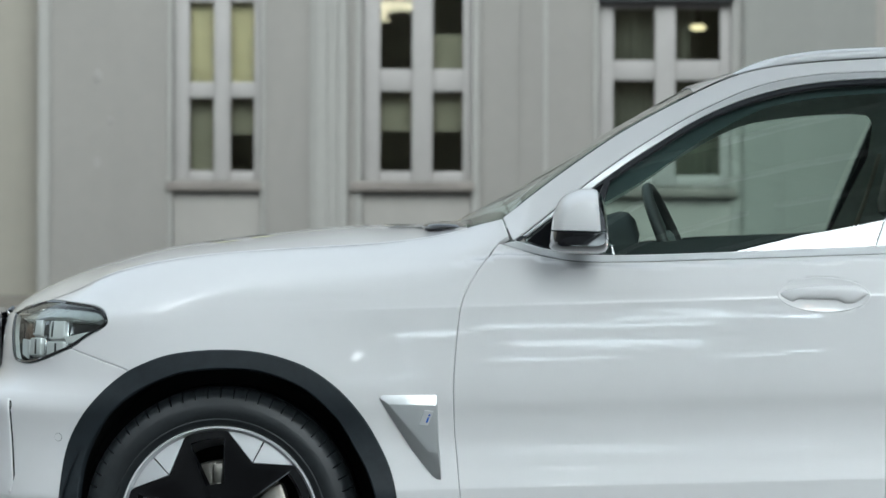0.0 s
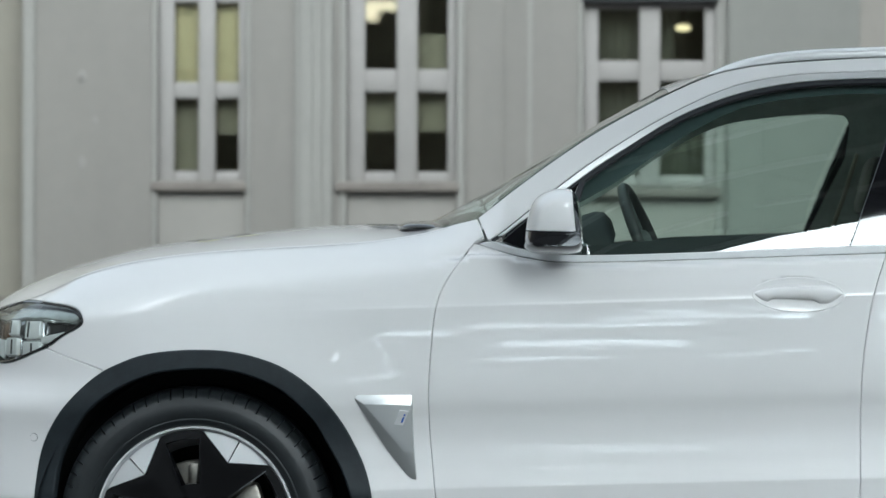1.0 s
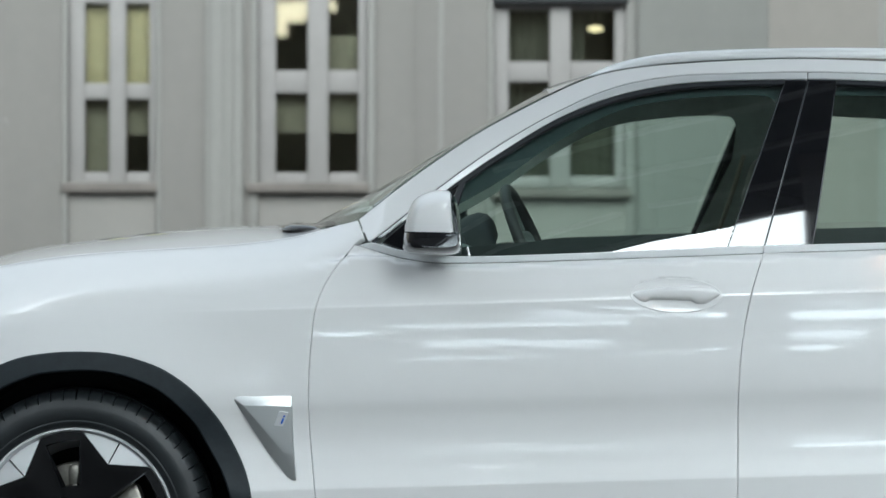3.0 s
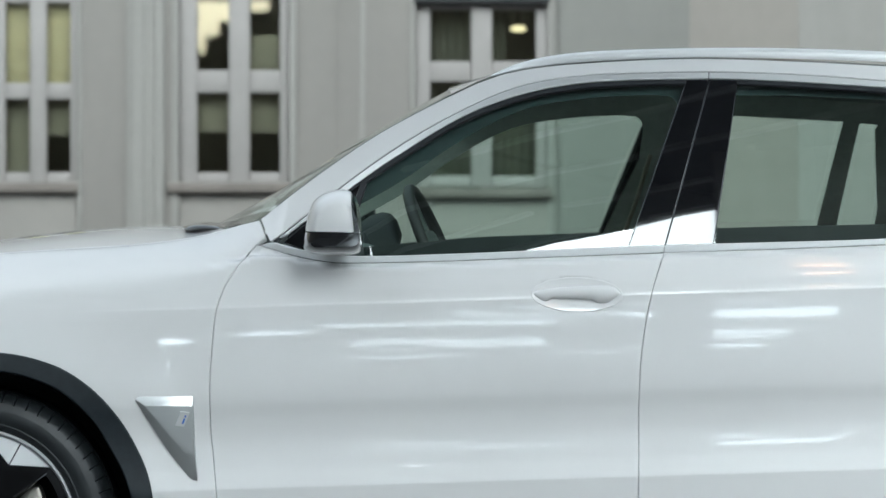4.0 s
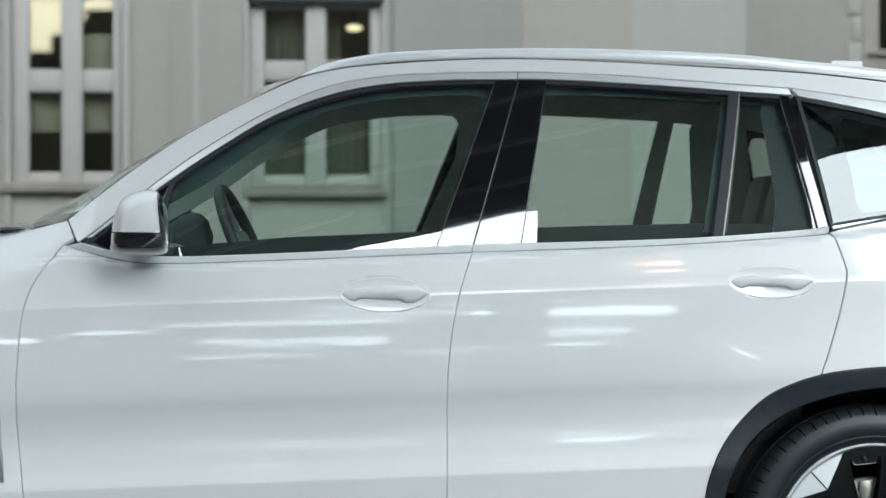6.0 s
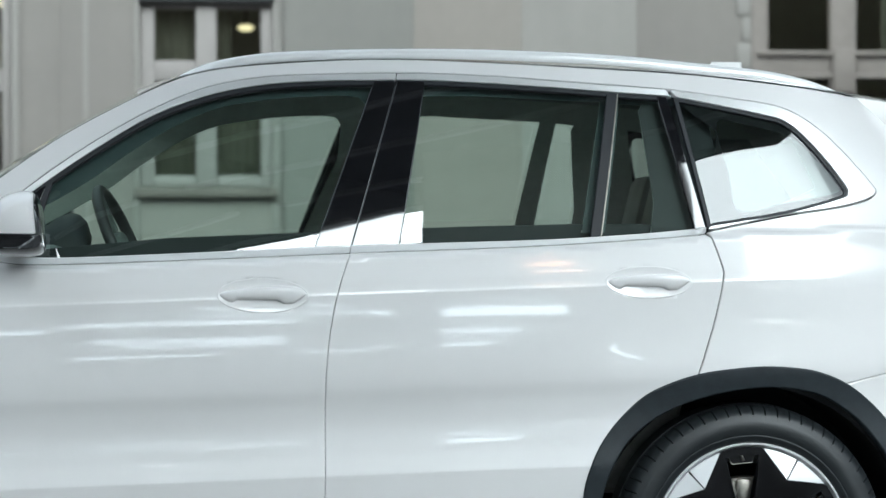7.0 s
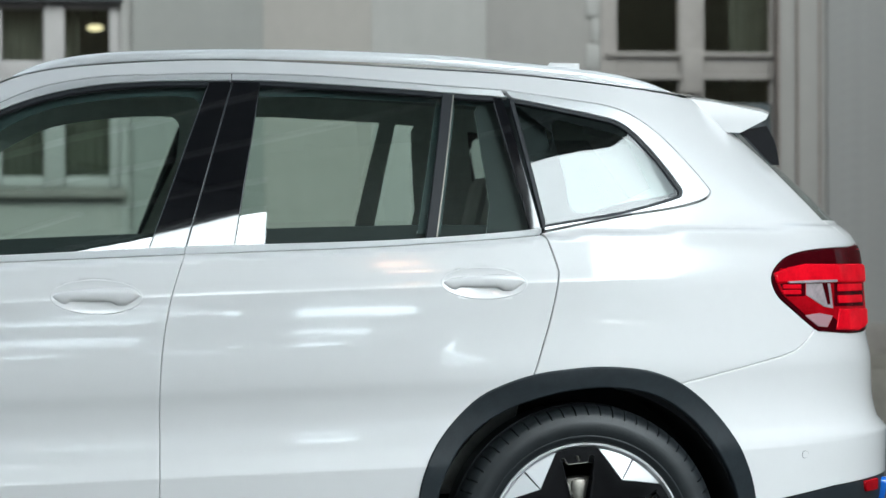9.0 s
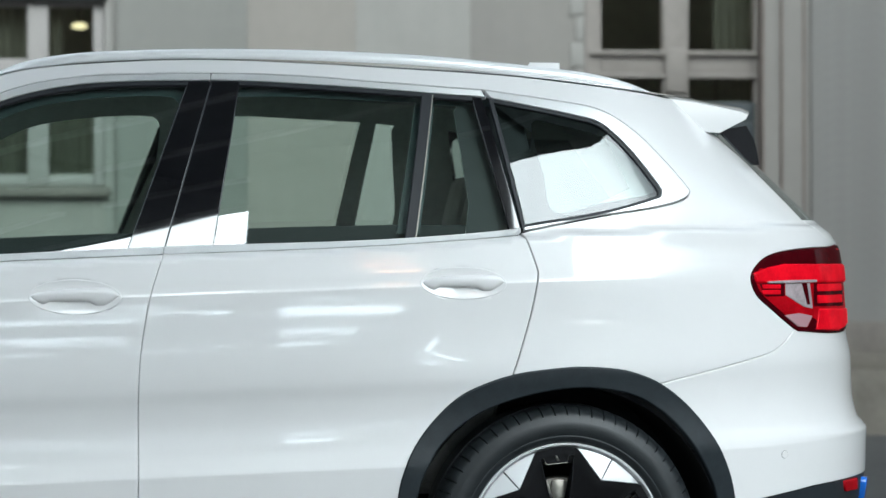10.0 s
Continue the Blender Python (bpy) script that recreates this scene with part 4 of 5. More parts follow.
        return Vector((r * math.cos(a), y * s, r * math.sin(a)))
    # black star: polar cells, leaving five slots
    bm = bmesh.new()
    step = 2
    grid = {}
    rr = [0.035, 0.06, 0.09, 0.11, 0.13, 0.15, 0.17, 0.185, 0.20, 0.215, 0.23, 0.2515]

    def limit(deg):
        d = abs((deg - 63.5 + 36) % 72 - 36)
        if d >= 23:
            return 0.2515
        p, q = at(0.2515, 23 - turn, 0), at(0.186, 0 - turn, 0)
        c = Vector((math.cos(radians(d)), 0, math.sin(radians(d))))
        e = q - p
        t = (p.x * c.z - p.z * c.x) / (e.z * c.x - e.x * c.z)
        return (p + e * t).length
    for k in range(180):
        deg = 63.5 + k * step
        lim = limit(deg)
        for j, r in enumerate(rr):
            d = abs((deg - 99.5 + 36) % 72 - 36)
            y = 0.080 + 0.024 * smooth01(0.05, 0.24, r) - 0.006 * smooth01(9, 16, d) * smooth01(0.24, 0.18, r)
            grid[k, j] = bm.verts.new(at(0.035 + (r - 0.035) * (lim - 0.035) / (0.2515 - 0.035), deg, y))
    for k in range(180):
        d = abs((63.5 + (k + 0.5) * step - 99.5 + 36) % 72 - 36)
        for j in range(len(rr) - 1):
            if d < 12 and 3 <= j <= 9:
                continue
            bm.faces.new((grid[k, j], grid[(k + 1) % 180, j], grid[(k + 1) % 180, j + 1], grid[k, j + 1]))
    loose = [v for v in bm.verts if not v.link_faces]
    bmesh.ops.delete(bm, geom=loose, context="VERTS")
    bmesh.ops.recalc_face_normals(bm, faces=bm.faces)
    bmesh.ops.solidify(bm, geom=bm.faces[:], thickness=0.018)
    part("star_spokes", bm, STAR_BLACK, root, "gloss black star-shaped spokes")
    for k in range(5):
        c = 63.5 + 72 * k
        for half in (-1, 1):
            bm = bmesh.new()
            outer = [at(0.2495, c + half * (0.5 + 21.8 * i / 6), 0.101) for i in range(7)]
            tip = at(0.190, c + half * 0.5, 0.113)
            top = [bm.verts.new(v) for v in outer + [tip]]
            low = [bm.verts.new(v - Vector((0, 0.012 * s, 0))) for v in outer + [tip]]
            bm.faces.new(top)
            for i in range(len(top)):
                bm.faces.new((top[i], top[i - 1], low[i - 1], low[i]))
            bmesh.ops.recalc_face_normals(bm, faces=bm.faces)
            part("inlay", bm, INLAY, root, "", False)
    for k in range(5):
        c = 99.5 + 72 * k
        for d in (-12.3, 12.3):
            part("spoke_edge", tube([at(0.110, c + d * 1.12, 0.0905), at(0.17, c + d, 0.097), at(0.236, c + d * 0.92, 0.1035)], 0.0016, 6), BLACK_GLOSS, root)
        o = [(0.243, -9.5), (0.243, 9.5), (0.212, 8.0), (0.209, 6.5), (0.209, -6.5), (0.212, -8.0)]
        bm = bmesh.new()
        top = [bm.verts.new(at(r, c + d, 0.090)) for r, d in o]
        low = [bm.verts.new(at(r, c + d, 0.070)) for r, d in o]
        bm.faces.new(top)
        for i in range(len(o)):
            bm.faces.new((top[i - 1], top[i], low[i], low[i - 1]))
        bmesh.ops.recalc_face_normals(bm, faces=bm.faces)
        if not ax:
            bm.free()
            continue
        part("slot_plate", bm, STAR_BLACK, root)
        part("slot_rim", tube([at(r, c + d, 0.091) for r, d in o], 0.0011, 6, True), STEEL, root)
        part("valve", tube([at(0.216, c - 1, 0.093), at(0.224, c, 0.096), at(0.236, c + 0.6, 0.094)], 0.0036, 8), STEEL, root)
    bm = bmesh.new()
    bmesh.ops.create_cone(bm, cap_ends=True, radius1=0.034, radius2=0.031, depth=0.02, segments=40, matrix=Matrix.Translation((0, 0.083 * s, 0)) @ Matrix.Rotation(radians(90 * s), 4, "X"))
    part("hub_cap", bm, STAR_BLACK, root)
    part("brake_disc", ring_lathe([(0.07, 0.025 * s), (0.072, 0.032 * s), (0.165, 0.032 * s), (0.168, 0.028 * s), (0.168, 0.0)]), STEEL, root, "grey steel brake disc")
    bm = bmesh.new()
    block(bm, -0.055, 0.055, 0.0, 0.055, 0.10, 0.185, 0.012)
    bmesh.ops.transform(bm, matrix=Matrix.Diagonal((1, s, 1, 1)) @ Matrix.Rotation(radians(-100 if ax else 70), 4, "Y"), verts=bm.verts)
    bmesh.ops.recalc_face_normals(bm, faces=bm.faces)
    part("brake_caliper", bm, STEEL, root)
    bm = bmesh.new()
    block(bm, -0.034, 0.034, 0.0, 0.045, 0.06, 0.165, 0.02)
    bmesh.ops.transform(bm, matrix=Matrix.Diagonal((1, s, 1, 1)), verts=bm.verts)
    bmesh.ops.recalc_face_normals(bm, faces=bm.faces)
    part("knuckle", bm, STEEL, root)
    return root


for ax, turn in ((W_AXLE_F, 0.0), (W_AXLE_R, -3.0)):
    for side in (-1, 1):
        wheel(ax, side, turn)


def solid(name, sections, mat, parent, label="", cap=True):
    """Skin over closed sections of equal length."""
    verts = [tuple(v) for sec in sections for v in sec]
    n = len(sections[0])
    faces = []
    for i in range(len(sections) - 1):
        for j in range(n):
            faces.append((i * n + j, i * n + (j + 1) % n, (i + 1) * n + (j + 1) % n, (i + 1) * n + j))
    if cap:
        faces += [tuple(range(n))[::-1], tuple((len(sections) - 1) * n + j for j in range(n))]
    bm = bmesh.new()
    vs = [bm.verts.new(v) for v in verts]
    for f in faces:
        bm.faces.new([vs[i] for i in f])
    bmesh.ops.recalc_face_normals(bm, faces=bm.faces)
    return part(name, bm, mat, parent, label)


# roof rails
RAIL = [(1.298, 1.573), (1.367, 1.610), (1.443, 1.636), (1.564, 1.657), (1.743, 1.669), (1.937, 1.676), (2.169, 1.678), (2.480, 1.671), (2.689, 1.657), (2.927, 1.636), (3.055, 1.614), (3.136, 1.590), (3.206, 1.562)]
s_rail = spline(RAIL, 5)
for side in (-1, 1):
    secs = []
    for i, (x, z) in enumerate(s_rail):
        u = i / (len(s_rail) - 1)
        h = 0.026 * min(1, 9 * u, 9 * (1 - u)) ** 0.5 + 0.003
        y = 0.615 - 0.03 * smooth01(0.2, 0.0, u) - 0.05 * smooth01(0.75, 1.0, u)
        secs.append([(x, side * (y + 0.011 * math.cos(a) - 0.004 * math.sin(a)), z - h / 2 + h / 2 * math.sin(a)) for a in [2 * math.pi * k / 14 for k in range(14)]])
    solid("roof_rail", secs, RAIL_SATIN, car, "satin aluminium roof rail")

# antenna fin
secs = []
for k in range(7):
    t = k / 6
    x0, x1 = 2.855 + 0.05 * t ** 0.7, 2.999 - 0.004 * t
    z = 1.638 + 0.058 * t
    w = 0.032 * (1 - t ** 2 * 0.75)
    secs.append([(x0 + (x1 - x0) * (0.5 - 0.5 * math.cos(a)), w * math.sin(a) * (0.45 + 0.55 * (0.5 - 0.5 * math.cos(a))), z) for a in [2 * math.pi * j / 20 for j in range(20)]])
solid("antenna_fin", secs, PAINT, car, "white shark fin aerial")

# roof spoiler with black side blades
secs = []
for j in range(-12, 13):
    v = j / 12
    y = 0.60 * v
    p = abs(v) ** 2.2
    x_tip, z_tip = 3.508 - 0.085 * p, 1.562 - 0.033 * p
    x_back, z_back = 3.12, 1.617 - 0.042 * p
    x_mid = 3.29 - 0.02 * p
    secs.append([(x_back, y, z_back), (x_mid, y, z_back - 0.018), (x_tip - 0.02, y, z_tip + 0.004), (x_tip, y, z_tip - 0.004), (x_tip - 0.006, y, z_tip - 0.017), (x_tip - 0.08, y, z_tip - 0.056), (x_back + 0.12, y, z_back - 0.10), (x_back, y, z_back - 0.06)])
solid("roof_spoiler", secs, PAINT, car, "white roof spoiler over the rear window")
for side in (-1, 1):
    secs = []
    for t, x0, x1 in ((0, 3.355, 3.432), (0.35, 3.390, 3.456), (0.7, 3.425, 3.468), (1, 3.458, 3.474)):
        z = 1.482 - 0.095 * t
        y = side * (0.545 - 0.015 * t)
        secs.append([(x0, y, z), (x1, y, z + 0.015 * (1 - t)), (x1, y - side * 0.03, z + 0.015 * (1 - t)), (x0, y - side * 0.03, z)])
    solid("spoiler_blade", secs, BLACK_GLOSS, car, "gloss black spoiler side blade")

# mirrors, handles, side vents, lamps, sensors
MIRROR_LINE = spline([(0.853, 1.155), (0.861, 1.204), (0.879, 1.242), (0.916, 1.263), (0.960, 1.267), (0.983, 1.249), (0.996, 1.204), (1.002, 1.150), (1.000, 1.113), (0.976, 1.100), (0.922, 1.098), (0.877, 1.100), (0.853, 1.111), (0.850, 1.129)], 3, True)
for side in (-1, 1):
    doors = [o for o in car.children if o.name.startswith("front_door") and o.data.vertices[0].co.y * side > 0]
    door = doors[0]
    secs = []
    for t in (0, 0.06, 0.15, 0.3, 0.5, 0.7, 0.85, 0.95, 1):
        y = 0.93 + 0.185 * t
        k = 0.70 + 0.30 * math.sin(math.pi * min(1, max(0, t * 0.92 + 0.1))) ** 0.55
        k = k if 0 < t < 1 else k * 0.93
        secs.append([((x - 0.955) * (k if x < 0.955 else 0.5 + 0.5 * k) + 0.955, side * y, (z - 1.16) * k + 1.16) for x, z in MIRROR_LINE])
    mirror = new("door_mirror")
    mirror.parent = door
    tagged(mirror, "white and gloss black door mirror")
    shell = solid("tmp", secs, PAINT, mirror)
    me = shell.data
    for nm, mat, lab, keep in (("cap", PAINT, "white mirror cap", 1), ("lower_shell", MIRROR_BLACK, "gloss black mirror base", -1), ("chin", CHROME, "bright lower lip of the mirror", -2)):
        bm = bmesh.new()
        bm.from_mesh(me)
        bmesh.ops.bisect_plane(bm, geom=bm.verts[:] + bm.edges[:] + bm.faces[:], plane_co=(0, 0, 1.1585 if keep > 0 else 1.1555 if keep == -1 else 1.1045), plane_no=(0, 0, 1), clear_inner=keep > 0, clear_outer=keep < 0)
        if keep == -1:
            bmesh.ops.bisect_plane(bm, geom=bm.verts[:] + bm.edges[:] + bm.faces[:], plane_co=(0, 0, 1.105), plane_no=(0, 0, 1), clear_inner=True)
        if keep > 0:
            bmesh.ops.bisect_plane(bm, geom=bm.verts[:] + bm.edges[:] + bm.faces[:], plane_co=(0.977, 0, 1.20), plane_no=(1, 0, 0.10), clear_outer=True)
        part(nm, bm, mat, mirror, lab)
    bm = bmesh.new()
    bm.from_mesh(me)
    bmesh.ops.bisect_plane(bm, geom=bm.verts[:] + bm.edges[:] + bm.faces[:], plane_co=(0.9785, 0, 1.20), plane_no=(1, 0, 0.10), clear_inner=True)
    bmesh.ops.bisect_plane(bm, geom=bm.verts[:] + bm.edges[:] + bm.faces[:], plane_co=(0, 0, 1.1585), plane_no=(0, 0, 1), clear_inner=True)
    part("glass_bezel", bm, MIRROR_BLACK, mirror, "gloss black mirror glass surround")
    bpy.data.objects.remove(shell)
    bpy.data.meshes.remove(me)
    bm = bmesh.new()
    block(bm, 0.885, 0.985, 0.97, 1.095, 1.1545, 1.1595, 0.002)
    bmesh.ops.transform(bm, matrix=Matrix.Diagonal((1, side, 1, 1)), verts=bm.verts)
    bmesh.ops.recalc_face_normals(bm, faces=bm.faces)
    part("indicator_strip", bm, MIRROR_CHROME, mirror, "thin bright strip across the mirror")
    bm = bmesh.new()
    block(bm, 0.875, 0.965, 0.82, 0.97, 1.105, 1.135, 0.012)
    bmesh.ops.transform(bm, matrix=Matrix.Diagonal((1, side, 1, 1)), verts=bm.verts)
    bmesh.ops.recalc_face_normals(bm, faces=bm.faces)
    part("mirror_arm", bm, BLACK_GLOSS, mirror)
    bm = bmesh.new()
    bmesh.ops.create_uvsphere(bm, u_segments=16, v_segments=10, radius=0.008, matrix=Matrix.Translation((0.955, side * 1.085, 1.128)))
    part("camera_eye", bm, MIRROR_CHROME, mirror, "small round lens under the mirror")
    # mirror sail, black triangle ahead of the glass
    sheet("mirror_sail", [(0.790, 1.130), (0.860, 1.191), (0.987, 1.287), (0.952, 1.189), (0.918, 1.102), (0.852, 1.109)], MIRROR_BLACK, door, -0.002, 0.03, 0.01, (side,), label="gloss black mirror sail")
    sheet("guide_rail", [(0.982, 1.282), (1.003, 1.299), (0.945, 1.099), (0.922, 1.101)], SEAL, door, -0.004, 0.03, 0.01, (side,))

    for (hx, hz, a, b), dr in zip(HANDLES, ("front_door", "rear_door")):
        parent = [o for o in car.children if o.name.startswith(dr) and o.data.vertices[0].co.y * side > 0][0]
        # dished bowl with a crisp rim
        bm = bmesh.new()
        rings = []
        for r, lift in ((1.045, -0.0012), (1.012, 0.0003), (0.995, 0.0006), (0.975, 0), (0.93, 0), (0.85, 0), (0.72, 0), (0.55, 0), (0.35, 0), (0.12, 0)):
            ring = []
            for k in range(56):
                q = 2 * math.pi * k / 56
                x, z = hx + a * r * math.cos(q), hz + b * r * math.sin(q)
                ring.append(bm.verts.new((x, side * (body(x, z, False) + (lift if r > 0.98 else 0.0004 - 0.0075 * (0.975 ** 2 - r * r))), z)))
            rings.append(ring)
        for p, q in zip(rings, rings[1:]):
            for k in range(56):
                bm.faces.new((p[k], p[(k + 1) % 56], q[(k + 1) % 56], q[k]))
        bm.faces.new(rings[-1])
        bmesh.ops.recalc_face_normals(bm, faces=bm.faces)
        if sum(f.normal.y for f in bm.faces) * side < 0:
            bmesh.ops.reverse_faces(bm, faces=bm.faces)
        part("handle_bowl", bm, PAINT, parent, "white finger bowl behind the handle")
        # grip: a flat-bottomed bar with a foot at either end
        secs = []
        for i in range(49):
            u = -1 + 2 * i / 48
            x = hx + u * (a - 0.005)
            top, low = hz + GRIP_TOP(u) * b / 0.044, hz + GRIP_LOW(u) * b / 0.044
            r = max(0.0, 1 - abs(u) ** 3.2) ** 0.5
            y0 = body(x, hz, False) - 0.003
            ring = []
            for k in range(24):
                q = 2 * math.pi * k / 24
                c, d = math.cos(q), math.sin(q)
                c, d = math.copysign(abs(c) ** 0.8, c), math.copysign(abs(d) ** 0.8, d)
                ring.append((x, side * (y0 + (0.003 + 0.010 * r) * c), (top + low) / 2 + (top - low) / 2 * d))
            secs.append(ring)
        solid("door_handle", secs, PAINT, parent, "white door handle bar in a finger bowl")

    wing = [o for o in car.children if o.name.startswith("front_wing") and o.data.vertices[0].co.y * side > 0][0]
    S = (side,)
    def on(x, z, off):
        return (x, side * (body(x, z) + off), z)
    rim_pts = [(0.418, 0.709), (0.416, 0.715), (0.425, 0.7215), (0.566, 0.7245), (0.572, 0.601), (0.5815, 0.504), (0.570, 0.5055), (0.557, 0.514), (0.504, 0.577)]
    top_pts = [(0.441, 0.699), (0.566, 0.699), (0.573, 0.574), (0.547, 0.577)]
    vent = new("side_vent")
    vent.parent = wing
    tagged(vent, "triangular satin silver wing vent")
    lo = [on(x, z, 0.003) for x, z in rim_pts]
    deep_pts = [on(x, z, -0.012) for x, z in rim_pts]
    hi = [on(x, z, 0.016) for x, z in top_pts]
    n = len(lo)

    def facet(name, verts, faces):
        bm = bmesh.new()
        vs = [bm.verts.new(v) for v in verts]
        for f in faces:
            bm.faces.new([vs[i] for i in f])
        bmesh.ops.recalc_face_normals(bm, faces=bm.faces)
        far_out = max(bm.faces, key=lambda f: f.calc_area())
        if far_out.normal.y * side < 0:
            bmesh.ops.reverse_faces(bm, faces=bm.faces)
        bmesh.ops.bevel(bm, geom=[e for e in bm.edges if len(e.link_faces) == 2], offset=0.002, segments=2, affect="EDGES", profile=0.5)
        part(name, bm, VENT_SILVER, vent)
    facet("vent_body", lo + hi, [(9, 10, 11, 12), (1, 2, 3, 10, 9), (9, 12, 11, 5, 6, 7, 8, 0), (0, 1, 9), (3, 4, 5, 11, 10)])
    facet("vent_edge", lo + deep_pts, [(i, (i + 1) % n, (i + 1) % n + n, i + n) for i in range(n)])
    badge = sheet("badge", [(0.520, 0.651), (0.542, 0.649), (0.556, 0.687), (0.534, 0.689)], CHROME, vent, 0.0225, 0.02, 0.012, S, label="small slanted chrome badge with a blue bar", rnd=0.001)
    sheet("badge_bar", [(0.537, 0.656), (0.5405, 0.656), (0.5455, 0.672), (0.542, 0.672)], BLUE, badge, 0.0240, 0.02, 0.003, S, rnd=0.0006)
    sheet("badge_dot", [(0.5435, 0.676), (0.547, 0.676), (0.5485, 0.680), (0.545, 0.680)], BLUE, badge, 0.0240, 0.02, 0.003, S, rnd=0.0006)
    for nm, cx, cz in (("parking_sensor", -0.438, 0.587), ("parking_sensor", 3.492, 0.590)):
        o = [(cx + 0.0095 * math.cos(2 * math.pi * k / 20), cz + 0.0095 * math.sin(2 * math.pi * k / 20)) for k in range(20)]
        rim_o = [(cx + 0.0105 * math.cos(2 * math.pi * k / 20), cz + 0.0105 * math.sin(2 * math.pi * k / 20)) for k in range(20)]
        sensor = sheet(nm, rim_o, SEAL, car, 0.0006, 0.02, 0.004, S, rnd=0.0004)
        sheet("sensor_face", o, PAINT, sensor, 0.0016, 0.02, 0.004, S, rnd=0.0006)

    # headlamp
    lens = inset(s_lf, 0.003)
    lamp = sheet("headlamp", inset(s_lf, -0.002), LAMP_INNER, car, -0.050, 0.03, 0, S, label="clear headlamp with dark housing and two light modules")
    sheet("lens", lens, LENS, lamp, 0.001, 0.02, 0.05, S, label="clear plastic lamp lens")
    part("lamp_seal", tube([(x, side * (body(x, z) - 0.001), z) for x, z in inset(s_lf, 0.004)], 0.0042, 6, True), BLACK_GLOSS, lamp, "black rim round the lens")
    sheet("lamp_bezel", [(-0.444, 0.868), (-0.372, 0.866), (-0.328, 0.872), (-0.322, 0.896), (-0.345, 0.903), (-0.444, 0.908)], BLACK_GLOSS, lamp, -0.034, 0.02, 0.01, S)
    sheet("lamp_base", [(-0.59, 0.787), (-0.53, 0.784), (-0.43, 0.822), (-0.365, 0.858), (-0.385, 0.858), (-0.44, 0.833), (-0.53, 0.795), (-0.59, 0.797)], BLACK_GLOSS, lamp, -0.026, 0.02, 0.02, S)
    for x0, x1, z0, z1, zm in ((-0.566, -0.522, 0.792, 0.902, 0.850), (-0.506, -0.446, 0.795, 0.903, 0.842)):
        for c, d in ((z0, zm - 0.0015), (zm + 0.0015, z1)):
            o = [(x0 + 0.006 * (c > zm), c), (x1, c + 0.003), (x1, d), (x0 + 0.006 * (c > zm), d - 0.002)]
            mod = sheet("light_module", o, MIRROR_CHROME, lamp, -0.024, 0.02, 0.03, S, label="chrome light module")
            sheet("module_lens", inset(o, 0.0045), CLEAR_PLASTIC, mod, -0.014, 0.02, 0.01, S)
            xs = x0 + (0.30 if c > zm else 0.52) * (x1 - x0)
            sheet("module_slit", [(xs, c + 0.008), (xs + 0.004, c + 0.008), (xs + 0.004, d - 0.008), (xs, d - 0.008)], BLACK_GLOSS, mod, -0.0125, 0.02, 0.003, S, rnd=0.001)
    sheet("module_bay", [(-0.522, 0.858), (-0.507, 0.858), (-0.507, 0.902), (-0.522, 0.900)], BLACK_GLOSS, lamp, -0.020, 0.02, 0.01, S)
    sheet("amber_bay", [(-0.600, 0.842), (-0.573, 0.842), (-0.573, 0.893), (-0.600, 0.885)], AMBER, lamp, -0.024, 0.02, 0.01, S, label="brown amber indicator bay")
    sheet("light_blade", [(-0.444, 0.850), (-0.372, 0.866), (-0.330, 0.868), (-0.352, 0.855), (-0.372, 0.848), (-0.444, 0.835)], CLEAR_PLASTIC, lamp, -0.018, 0.02, 0.02, S)
    sheet("light_blade", [(-0.603, 0.795), (-0.580, 0.785), (-0.578, 0.835), (-0.606, 0.838)], CLEAR_PLASTIC, lamp, -0.022, 0.02, 0.02, S)
    sheet("lamp_brow", [(-0.598, 0.898), (-0.555, 0.918), (-0.498, 0.932), (-0.40, 0.930), (-0.345, 0.921), (-0.330, 0.908), (-0.345, 0.899), (-0.43, 0.909), (-0.50, 0.908), (-0.575, 0.895)], LAMP_BROW, lamp, -0.012, 0.02, 0.02, S, label="pale satin inner brow")

    # tail lamp
    tail_in = [p for p in inset(s_lr, 0.002)]
    tl = sheet("tail_lamp", tail_in, RED_DARK, car, 0.004, 0.02, 0.02, S, label="red tail lamp with dark and clear fields")
    sheet("red_field", inset(s_lr, 0.011), RED_LENS, tl, 0.0055, 0.02, 0.004, S, rnd=0.001)
    sheet("dark_field", [(3.400, 1.100), (3.429, 1.122), (3.475, 1.136), (3.552, 1.147), (3.68, 1.151), (3.745, 1.149), (3.758, 1.108), (3.60, 1.111), (3.49, 1.107), (3.431, 1.096)], RED_DARK, tl, 0.0065, 0.02, 0.004, S, rnd=0.001)
    sheet("light_band", [(3.390, 1.080), (3.431, 1.094), (3.489, 1.104), (3.713, 1.104), (3.764, 1.103), (3.768, 1.062), (3.492, 1.066), (3.396, 1.064)], RED_BRIGHT, tl, 0.012, 0.012, 0.010, S, rnd=0.006)
    sheet("clear_field", [(3.491, 1.057), (3.579, 1.056), (3.589, 0.988), (3.557, 0.993), (3.53, 1.006), (3.491, 1.026)], LAMP_CLEAR, tl, 0.0075, 0.02, 0.004, S, rnd=0.001)
    sheet("clear_divider", [(3.548, 1.056), (3.566, 1.056), (3.577, 0.999), (3.568, 0.999)], RED_DARK, tl, 0.0090, 0.02, 0.004, S, rnd=0.001)
    sheet("clear_field", [(3.489, 0.969), (3.539, 0.974), (3.588, 0.966), (3.567, 0.937), (3.535, 0.939)], PINK_PLASTIC, tl, 0.0070, 0.02, 0.004, S, rnd=0.001)
